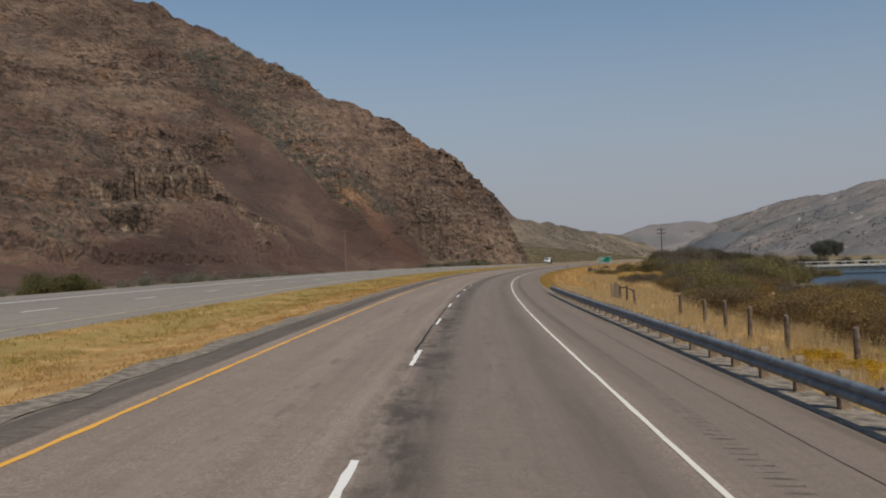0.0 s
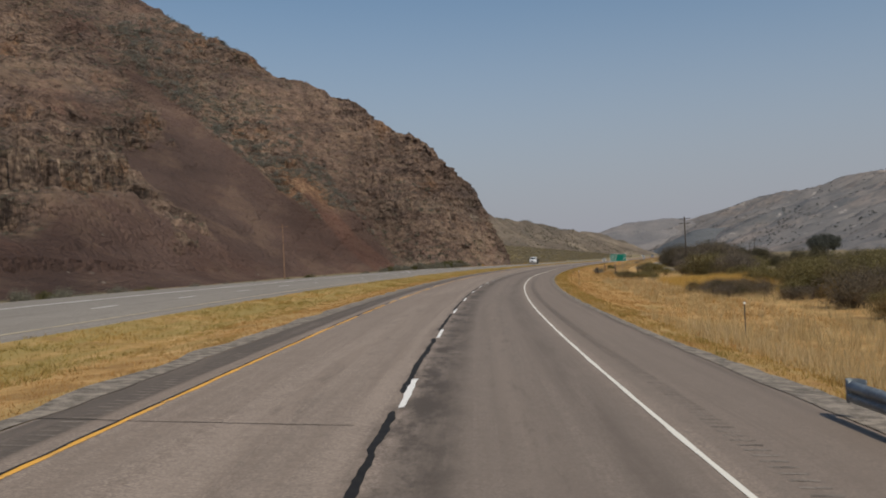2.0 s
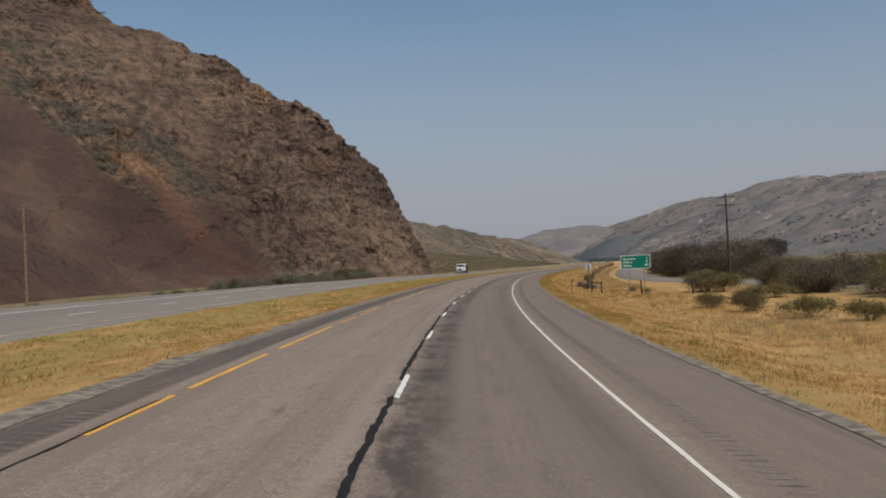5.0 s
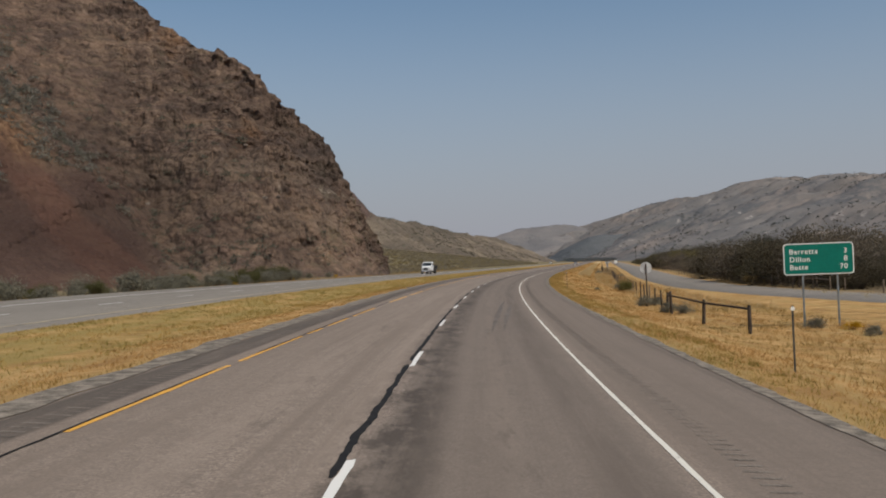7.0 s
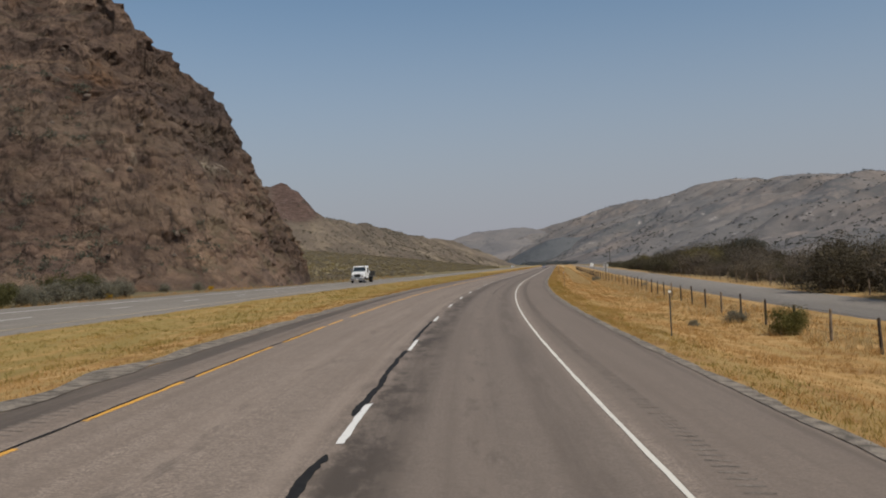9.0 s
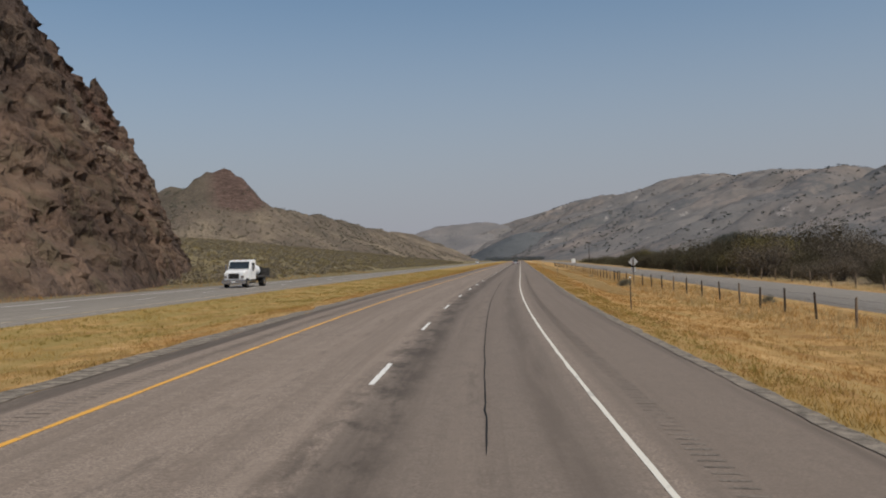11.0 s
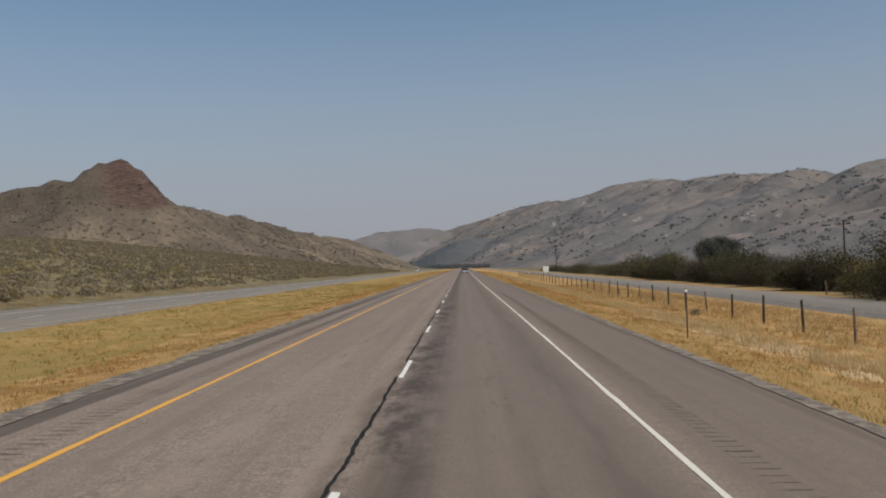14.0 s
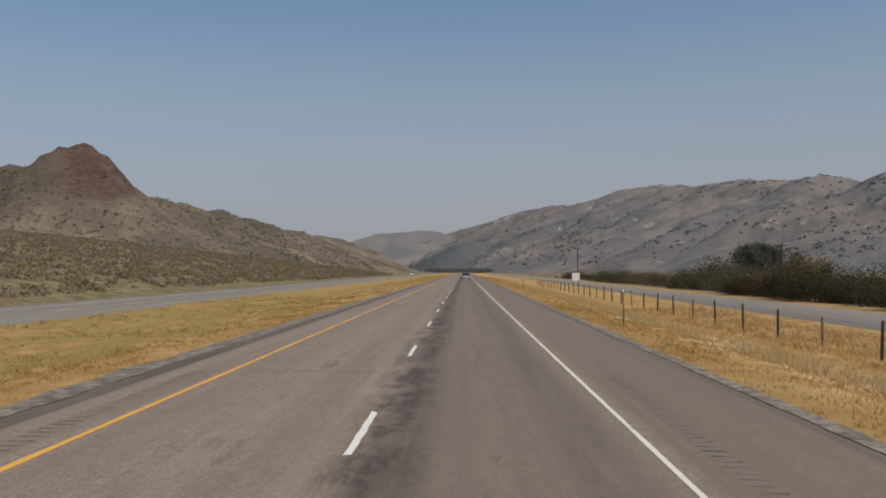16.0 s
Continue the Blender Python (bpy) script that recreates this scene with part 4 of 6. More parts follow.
for l0, l1, a, b in ((1.75, 2.45, 228, 253), (2.15, 2.75, 229, 248)):
    ribbon("tyre_mark", line_s(a, b, 1.0), [lambda s, a=a, b=b, k=k: l0 + (l1 - l0) * (s - a) / (b - a) + k * (0.02 + 0.11 * min((s - a) / 8, (b - s) / 8, 1) * (0.8 + 0.5 * noise.noise((s * 0.6, k, 2)))) for k in (-1, 1)], 0.0065, M["tyre_mark"], parent=road)


def rumble(name, l0, l1, a, b):
    """Milled grooves as flat patches, the dips' shade put into a darker colour; one every 0.3 m."""
    v, t, vd, td = [], [], [], []
    for s in np.arange(a, b, 0.3):
        z = -bank(s) * l0
        h = 0.24 * (0.8 + 0.6 * noise.noise((s * 0.6, l0, 0)))
        p = [at(s, l0), at(s, l1), at(s + 0.15 * h * 2, l0 + 0.02), at(s + 0.15 * h * 2, l1 + 0.02)]
        zz = [-bank(s) * l0, -bank(s) * l1]
        i = len(vd)
        vd += [(*p[0], zz[0] + 0.004), (*p[1], zz[1] + 0.004), (*p[3], zz[1] + 0.004), (*p[2], zz[0] + 0.004)]
        td += [(i, i + 1, i + 2), (i, i + 2, i + 3)]
    g = quick_mesh(name, vd, td, M["rumble_dark"], road)
    tagged(g, kind="stuff")
    return g


rumble("rumble_strip", 4.2, 4.52, -30, 470)
rumble("rumble_strip", -4.3, -3.95, -30, 470)

# ---- helpers for things ----
def thing(name, label, category, m=None, group=""):
    ob = new(name)
    ob.empty_display_size = 0.2
    if m is not None:
        ob.matrix_world = m
    return tagged(ob, label, category, group)


def part(name, bm, mat, parent, label=""):
    me = bpy.data.meshes.new(name)
    bm.normal_update()
    bm.to_mesh(me)
    bm.free()
    if mat:
        me.materials.append(mat)
    ob = new(name, me)
    ob.parent = parent
    if label:
        ob["label"] = label
    return ob


def share(ob, parent, m, name=None):
    """Another piece on the same mesh."""
    o = new(name or ob.name.split(".")[0], ob.data)
    o.parent = parent
    o.matrix_basis = m
    return o


def bm_box(bm, x0, x1, y0, y1, z0, z1, bevel=0.0, m=None):
    g = bmesh.ops.create_cube(bm, size=1.0)
    mat = Matrix.Translation(((x0 + x1) / 2, (y0 + y1) / 2, (z0 + z1) / 2)) @ Matrix.Diagonal((x1 - x0, y1 - y0, z1 - z0, 1))
    bmesh.ops.transform(bm, matrix=(m or Matrix()) @ mat, verts=g["verts"])
    if bevel:
        edges = list({e for v in g["verts"] for e in v.link_edges})
        bmesh.ops.bevel(bm, geom=edges, offset=bevel, segments=2, affect="EDGES")
    return bm


def bm_rod(bm, a, b, r0, r1=None, seg=10):
    a, b = Vector(a), Vector(b)
    d = b - a
    q = d.to_track_quat("Z", "Y").to_matrix().to_4x4()
    g = bmesh.ops.create_cone(bm, cap_ends=True, segments=seg, radius1=r0, radius2=r0 if r1 is None else r1, depth=d.length)
    bmesh.ops.transform(bm, matrix=Matrix.Translation((a + b) / 2) @ q, verts=g["verts"])
    return bm


def bm_new():
    return bmesh.new()


M["wood"] = plain("weathered_wood", (0.2, 0.155, 0.115), 0.9, 0, 0.25, 4, 0.01)
M["wood_brown"] = plain("brown_fence_wood", (0.13, 0.1, 0.077), 0.9, 0, 0.25, 4, 0.01)
M["wood_red"] = plain("red_brown_pole_wood", (0.22, 0.135, 0.09), 0.9, 0, 0.2, 4, 0.01)
M["wood_dark"] = plain("dark_creosote_wood", (0.07, 0.055, 0.045), 0.9, 0, 0.25, 4, 0.01)
M["wood_block"] = plain("tan_treated_wood", (0.28, 0.21, 0.14), 0.9, 0, 0.2, 5, 0.01)
M["galv"] = plain("galvanised_steel", (0.25, 0.275, 0.29), 0.55, 0.55, 0.12, 3)
M["steel_dark"] = plain("dark_steel", (0.09, 0.085, 0.08), 0.6, 0.5, 0.2, 5)
M["sign_green"] = plain("green_sign_sheet", (0.0, 0.16, 0.12), 0.45, 0, 0.05, 1.5)
M["sign_white"] = plain("white_sign_sheet", (0.8, 0.8, 0.78), 0.45, 0, 0.04, 2)
M["sign_back"] = plain("bare_aluminium_sign_back", (0.55, 0.56, 0.56), 0.5, 0.3, 0.08, 3)
M["concrete"] = plain("pale_concrete", (0.42, 0.41, 0.38), 0.9, 0, 0.12, 1.2, 0.01)
M["white_body"] = plain("white_vehicle_paint", (0.78, 0.79, 0.8), 0.3, 0, 0.03, 1)
M["grey_body"] = plain("silver_vehicle_paint", (0.45, 0.47, 0.5), 0.3, 0.4, 0.04, 1)
M["chrome"] = plain("chrome", (0.6, 0.6, 0.62), 0.2, 0.9, 0.05, 2)
M["black"] = plain("black_rubber", (0.02, 0.02, 0.02), 0.8, 0, 0.2, 5)
M["glass"] = plain("dark_vehicle_glass", (0.03, 0.04, 0.05), 0.08, 0, 0.1, 1)
M["lamp_red"] = plain("red_lens", (0.4, 0.02, 0.02), 0.3, 0, 0.1, 3)
M["orange"] = plain("orange_reflector", (0.6, 0.2, 0.03), 0.5, 0, 0.1, 3)


def upright(s, l, turn=0.0, sink=0.0):
    """A pose standing on the ground at s, l; local y along the road."""
    p = spot(s, l)
    return Matrix.Translation((p.x, p.y, p.z - sink)) @ Matrix.Rotation(-base(s)[2] + radians(turn), 4, "Z")


# ---- guardrail ----
RAIL_L = 6.66
rail = thing("guardrail", "galvanised steel beam guardrail on short wooden posts", "guardrail")
prof = ((0.0, 0.155), (0.05, 0.115), (0.08, 0.08), (0.075, 0.045), (0.01, 0.012), (0.01, -0.012), (0.075, -0.045), (0.08, -0.08), (0.05, -0.115), (0.0, -0.155))
rs = line_s(-34, 71.0, 1.0)
rv, rf = [], []


def rail_l(s):
    return RAIL_L - max(0, s - 35) * 0.007


for s in rs:
    zg = -bank(s) * PAVE_R - 0.02
    for dl, dz in prof:
        x, y = at(s, rail_l(s) - dl)
        rv.append((x, y, zg + 0.42 + dz))
npf = len(prof)
for i in range(len(rs) - 1):
    for j in range(npf - 1):
        a = i * npf + j
        rf.append((a, a + 1, a + npf + 1, a + npf))
beam = mesh_ob("beam", rv, rf, M["galv"], smooth=True, parent=rail)
sol = beam.modifiers.new("thick", "SOLIDIFY")
sol.thickness = 0.006
# flared end shoe, rolled back from the road
ev, ef = [], []
for i in range(9):
    a = math.pi * i / 8
    s = 71.0 + 0.28 * math.sin(a)
    l = rail_l(71.0) - 0.04 + 0.24 * (1 - math.cos(a)) / 2
    x, y = at(s, l)
    z = -bank(s) * PAVE_R + 0.4
    ev += [(x, y, z - 0.16), (x, y, z + 0.16)]
    if i:
        ef.append((2 * i - 2, 2 * i, 2 * i + 1, 2 * i - 1))
shoe = mesh_ob("end_shoe", ev, ef, M["galv"], smooth=True, parent=rail)
shoe.modifiers.new("thick", "SOLIDIFY").thickness = 0.008
post0 = block0 = None
for k, s in enumerate(np.arange(-33.5, 71.2, 1.905)):
    zg = ground_z(s, rail_l(s) + 0.3)
    x, y = at(s, rail_l(s) + 0.26)
    m = Matrix.Translation((x, y, zg)) @ Matrix.Rotation(-base(s)[2] + radians(random.uniform(-2, 2)), 4, "Z") @ Matrix.Rotation(radians(random.uniform(-1.5, 1.5)), 4, "X")
    top = -bank(s) * PAVE_R + 0.42 + random.uniform(0.13, 0.2) - zg
    if post0 is None:
        post0 = part("post", bm_box(bm_new(), -0.09, 0.09, -0.08, 0.08, -0.4, 1.0, 0.012), M["wood_block"], rail)
        block0 = part("block", bm_box(bm_new(), -0.27, -0.09, -0.07, 0.07, 0.5, 0.86, 0.01), M["wood"], rail)
        post0.matrix_basis, block0.matrix_basis = m, m
    else:
        share(post0, rail, m @ Matrix.Diagonal((1, 1, top, 1)))
        share(block0, rail, m @ Matrix.Translation((0, 0, top - 0.88)))


# ---- wooden fences ----
def tube_path(pts, r, mat, name, parent, seg=5):
    """A thin wire or pole through points, as one mesh."""
    v, f = [], []
    pts = [Vector(p) for p in pts]
    for i, p in enumerate(pts):
        d = (pts[min(i + 1, len(pts) - 1)] - pts[max(i - 1, 0)]).normalized()
        a = d.cross(Vector((0, 0, 1))).normalized()
        b = a.cross(d)
        for k in range(seg):
            t = 2 * math.pi * k / seg
            v.append(p + a * r * math.cos(t) + b * r * math.sin(t))
        if i:
            for k in range(seg):
                q = (k + 1) % seg
                f.append(((i - 1) * seg + k, (i - 1) * seg + q, i * seg + q, i * seg + k))
    return mesh_ob(name, v, f, mat, smooth=True, parent=parent)


def bm_post(r, h, seg=9, seed=1):
    """A rough round post with a slightly slanted top."""
    rr = random.Random(seed)
    bm = bm_new()
    rings = []
    for z, k in ((-0.4, 1.05), (0.0, 1.04), (h * 0.35, 1.0), (h * 0.7, 0.96), (h - 0.02, 0.92), (h, 0.8)):
        rings.append([bm.verts.new((r * k * (1 + rr.uniform(-0.07, 0.07)) * math.cos(2 * math.pi * i / seg), r * k * (1 + rr.uniform(-0.07, 0.07)) * math.sin(2 * math.pi * i / seg), z + (0.03 * math.cos(2 * math.pi * i / seg) if z >= h - 0.03 else 0))) for i in range(seg)])
    for a, b in zip(rings, rings[1:]):
        for i in range(seg):
            bm.faces.new((a[i], a[(i + 1) % seg], b[(i + 1) % seg], b[i]))
    bm.faces.new(rings[-1])
    bm.faces.new(list(reversed(rings[0])))
    return bm


def fence(label, spots, height, wires=4, mats=("wood_dark",), r=0.065, braces=(), group="roadside fences"):
    """Posts at (s, l), joined by wires; braces are pairs of post numbers with a rail between their tops."""
    f = thing("fence", label, "fence", group=group)
    kinds = [part("post", bm_post(r, height, seed=3 + i), M[m], f) for i, m in enumerate(mats)]
    tops = []
    for i, (s, l) in enumerate(spots):
        p = spot(s, l)
        h = random.uniform(0.93, 1.07)
        tilt = Matrix.Rotation(radians(random.uniform(-2.5, 2.5)), 4, "X") @ Matrix.Rotation(radians(random.uniform(-2.5, 2.5)), 4, "Y")
        m = Matrix.Translation(p) @ Matrix.Rotation(random.uniform(0, 6), 4, "Z") @ tilt @ Matrix.Diagonal((1, 1, h, 1))
        if i < len(kinds):
            kinds[i].matrix_basis = m
        else:
            share(kinds[i % len(kinds)], f, m)
        tops.append(m @ Vector((0, 0, height)))
    for k in range(wires):
        z = height * (0.25 + 0.65 * k / max(wires - 1, 1))
        pts = []
        for (s, l), t in zip(spots, tops):
            g = spot(s, l)
            pts.append(g + Vector((0, 0, z)))
        tube_path(pts, 0.0035, M["steel_dark"], "wire", f, 3)
    for a, b, mat in braces:
        bm = bm_rod(bm_new(), tops[a] - Vector((0, 0, 0.16)), tops[b] - Vector((0, 0, 0.16)), 0.055, 0.05)
        part("brace_rail", bm, M[mat], f)
    return f


random.seed(11)
first = [(-24 + 5.6 * i, 13.2 + 0.5 * math.sin(i)) for i in range(16)]
first = [(s, l) for s, l in first if s < 70] + [(72.7, 12.7), (77.2, 12.75), (81.3, 12.7)]
n1 = len(first)
fence("weathered wooden post and wire fence behind the guardrail", first, 1.45, 4, ("wood_brown", "wood_brown"), 0.1, ((n1 - 3, n1 - 2, "wood_brown"), (n1 - 2, n1 - 1, "wood_brown")))
# bundle of grey boards wired to the end post
bundle = thing("board_bundle", "grey weathered boards wired round the fence end post", "boards", upright(82.3, 12.5))
bd = part("board", bm_box(bm_new(), -0.07, 0.07, -0.014, 0.014, -0.05, 1.5, 0.004), M["wood"], bundle)
bd.matrix_basis = Matrix.Translation((-0.4, 0, 0.05))
for i in range(1, 8):
    share(bd, bundle, Matrix.Translation((-0.4 + 0.115 * i, 0.03 * (i % 2), 0.05 + 0.04 * (i % 3))) @ Matrix.Rotation(radians(3 * (3 - i)), 4, "Y"))


def fence_l(s):
    return float(np.interp(s, (256, 280, 300, 340, 370, 400, 420, 460, 700), (12.6, 14.2, 15.2, 16.2, 16.8, 15.7, 14.8, 15.0, 15.0)))


corner = [(226.5, 20.0), (232.5, 16.2), (239.0, 12.9), (245.4, 12.35), (254.8, 12.5), (256.5, 12.6)]
fence("dark wooden corner fence with horizontal brace rails", corner, 1.3, 4, ("wood_dark",), 0.085, ((2, 3, "wood_dark"), (3, 5, "wood_dark")))
run = [(s, fence_l(s)) for s in np.arange(260.5, 620, 4.9)]
fence("long line of thin dark posts and wire beside the verge", run, 1.22, 4, ("wood_dark", "wood_dark", "wood", "wood_dark"), 0.055)
hb = [(421.0, 15.1), (422.6, 14.9)]
fence("short dark wooden brace of two posts and a rail", hb, 1.2, 0, ("wood_dark",), 0.075, ((0, 1, "wood_dark"),))
outer = [(s, front_near(s) + 8.3) for s in np.arange(262, 470, 5.5)]
fence("row of grey posts beyond the frontage road", outer, 1.1, 3, ("wood",), 0.06)
far_posts = [(s, opp_near(s) - OPP_W - 3.4) for s in np.arange(404, 446, 6.0)]
fence("short row of pale posts and wire below the sage bench", far_posts, 1.15, 2, ("wood",), 0.055)
gate = [(280, 30.3), (285, 30.4), (290, 30.5)]
fence("pole-rail fence piece beyond the frontage road", gate, 1.1, 1, ("wood",), 0.06, ((0, 1, "wood"), (1, 2, "wood")))


# ---- delineators, signs ----
def delineator(s, l):
    d = thing("delineator", "slim steel delineator post with a small white reflector", "delineator", upright(s, l), "delineators along the verge")
    part("post", bm_box(bm_new(), -0.022, 0.022, -0.012, 0.012, -0.3, 1.55, 0.004), M["steel_dark"], d)
    part("reflector", bm_rod(bm_new(), (0, -0.014, 1.48), (0, -0.026, 1.48), 0.05, None, 14), M["sign_white"], d, "round white reflector")
    return d


d0 = delineator(159.4, 9.3)
for s, l in ((220.4, 8.7), (286, 8.1), (354.2, 8.4), (423.7, 8.2), (490, 8.2), (555, 8.2), (95.8, 11.9)):
    copy_thing(d0, upright(s, l))

M["sign_text"] = plain("white_sign_lettering", (0.85, 0.86, 0.84), 0.5, 0, 0.02, 3)


def text_part(words, size, x, y, z, mat, parent, align="LEFT"):
    """Lettering as a mesh standing on a sign's face, which looks down local -y."""
    cu = bpy.data.curves.new("lettering", "FONT")
    cu.body, cu.size, cu.align_x, cu.extrude, cu.offset, cu.space_character = words, size, align, 0.004, 0.004, 1.15
    tmp = bpy.data.objects.new("lettering", cu)
    me = bpy.data.meshes.new_from_object(tmp)
    bpy.data.objects.remove(tmp)
    ob = new("lettering", me)
    me.materials.clear()
    me.materials.append(mat)
    ob.parent = parent
    ob.matrix_basis = Matrix.Translation((x, y, z)) @ Matrix.Rotation(radians(90), 4, "X")
    return ob


def rounded_plate(w, h, r, t):
    """A sign plate with rounded corners, standing in x and z, t thick along y."""
    bm = bm_new()
    ring = []
    for cx, cz, a0 in ((w / 2 - r, h / 2 - r, 0), (-w / 2 + r, h / 2 - r, 90), (-w / 2 + r, -h / 2 + r, 180), (w / 2 - r, -h / 2 + r, 270)):
        for k in range(6):
            a = radians(a0 + 18 * k)
            ring.append((cx + r * math.cos(a), cz + r * math.sin(a)))
    fr = [bm.verts.new((x, -t / 2, z)) for x, z in ring]
    bk = [bm.verts.new((x, t / 2, z)) for x, z in ring]
    bm.faces.new(fr)
    bm.faces.new(list(reversed(bk)))
    n = len(ring)
    for i in range(n):
        bm.faces.new((fr[i], bk[i], bk[(i + 1) % n], fr[(i + 1) % n]))
    bmesh.ops.recalc_face_normals(bm, faces=bm.faces)
    return bm


sp = spot(241.8, 16.9)
sign = thing("distance_sign", "green highway distance sign with white lettering on two steel posts", "road sign", Matrix.Translation(sp) @ Matrix.Rotation(radians(-14), 4, "Z"))
zc = 1.70 - sp.z
border = part("border", rounded_plate(3.12, 1.46, 0.16, 0.03), M["sign_white"], sign, "thin white border")
border.matrix_basis = Matrix.Translation((0, 0, zc))
face = part("panel", rounded_plate(3.02, 1.36, 0.13, 0.03), M["sign_green"], sign, "green reflective panel")
face.matrix_basis = Matrix.Translation((0, -0.006, zc))
for words, num, dz in (("Barretts", "3", 0.24), ("Dillon", "8", -0.12), ("Butte", "70", -0.48)):
    text_part(words, 0.33, -1.3, -0.024, zc + dz, M["sign_text"], sign)
    text_part(num, 0.33, 1.28, -0.024, zc + dz, M["sign_text"], sign, "RIGHT")
for x in (-0.72, 0.82):
    part("post", bm_box(bm_new(), x - 0.04, x + 0.04, 0.02, 0.09, -0.3, zc + 0.7, 0.006), M["galv"], sign)


def backed_sign(s, l, kind, ph, label, turn=0.0):
    """A sign that faces away: the bare back of the plate on a dark post."""
    t = thing("road_sign", label, "road sign", upright(s, l, turn), "signs seen from behind")
    part("post", bm_box(bm_new(), -0.05, 0.05, -0.05, 0.05, -0.3, ph, 0.008), M["wood_dark"], t)
    bm = bm_new()
    if kind == "round":
        bm_rod(bm, (0, 0.052, ph - 0.32), (0, 0.06, ph - 0.32), 0.46, None, 32)
    else:
        bm_box(bm, -0.38, 0.38, 0.052, 0.06, -0.38, 0.38, 0, Matrix.Translation((0, 0, ph - 0.45)) @ Matrix.Rotation(radians(45), 4, "Y"))
    part("plate", bm, M["sign_back"], t, "bare aluminium back")
    if kind == "diamond":
        part("plaque", bm_box(bm_new(), -0.26, 0.26, 0.052, 0.06, ph - 1.55, ph - 1.05, 0.0), M["sign_back"], t, "small square plaque")
    return t


backed_sign(272.5, 13.7, "round", 2.95, "round sign seen from behind on a dark wooden post")
backed_sign(414.5, 16.2, "diamond", 2.7, "diamond sign with small plaque seen from behind")


# ---- utility poles ----
def utility_pole(x, y, z0, top, arms, label, mat, turn=0.0):
    p = thing("utility_pole", label, "utility pole", Matrix.Translation((x, y, z0)) @ Matrix.Rotation(radians(turn), 4, "Z"), "utility poles")
    h = top - z0
    part("shaft", bm_rod(bm_new(), (0, 0, -0.5), (0, 0, h), 0.17, 0.11, 12), M[mat], p)
    for k, z in enumerate(arms):
        part("crossarm", bm_box(bm_new(), -1.2, 1.2, -0.06 + 0.2, 0.06 + 0.2, h - z - 0.06, h - z + 0.06, 0.01), M[mat], p)
        bm = bm_new()
        bm_rod(bm, (-0.8, 0.18, h - z), (0, 0.15, h - z - 0.6), 0.02, None, 6)
        bm_rod(bm, (0.8, 0.18, h - z), (0, 0.15, h - z - 0.6), 0.02, None, 6)
        part("brace", bm, M["steel_dark"], p)
        for x0 in (-1.1, -0.6, 0.6, 1.1):
            part("insulator", bm_rod(bm_new(), (x0, 0.2, h - z + 0.06), (x0, 0.2, h - z + 0.24), 0.05, 0.03, 8), M["steel_dark"], p)
    return p


utility_pole(55.0, 257.1, -2.0, 10.0, (0.45, 1.5), "dark wooden utility pole with two crossarms", "wood_dark", -12)
utility_pole(-32.2, 252.3, -0.6, 12.0, (0.5,), "tall red-brown wooden utility pole with one crossarm", "wood_red", -8)
for s0, l0, top in ((704, 33, 8.3), (620, 60, 6.4), (536, 60, 7.0)):
    px, py = at(s0, l0)
    utility_pole(px, py, -1.9, top, (0.4,), "dark wooden utility pole among the far willows", "wood_dark", -16)
wb = thing("notice_board", "white board on two short posts beside the frontage road", "sign board", upright(610, 20.9))
part("panel", bm_box(bm_new(), -0.65, 0.65, -0.04, 0.04, 0.9, 2.3, 0.02), M["sign_white"], wb)
for x in (-0.5, 0.5):
    part("post", bm_box(bm_new(), x - 0.06, x + 0.06, -0.06, 0.06, -0.3, 1.0, 0.01), M["wood"], wb)


# ---- vehicles ----
def bm_prism(profile, x0, x1, bevel=0.0):
    """A body swept across x from a side outline of (y, z) corners."""
    bm = bm_new()
    a = [bm.verts.new((x0, y, z)) for y, z in profile]
    b = [bm.verts.new((x1, y, z)) for y, z in profile]
    bm.faces.new(a)
    bm.faces.new(list(reversed(b)))
    n = len(profile)
    for i in range(n):
        bm.faces.new((a[i], b[i], b[(i + 1) % n], a[(i + 1) % n]))
    bmesh.ops.recalc_face_normals(bm, faces=bm.faces)
    if bevel:
        bmesh.ops.bevel(bm, geom=list(bm.edges), offset=bevel, segments=2, affect="EDGES")
    return bm


def wheel(parent, x, y, r, w):
    tyre = part("wheel", bm_rod(bm_new(), (x - w / 2, y, r), (x + w / 2, y, r), r, None, 24), M["black"], parent)
    side = w / 2 + 0.005
    part("rim", bm_rod(bm_new(), (x - side, y, r), (x + side, y, r), r * 0.55, None, 18), M["chrome"], tyre, "bright metal rim")


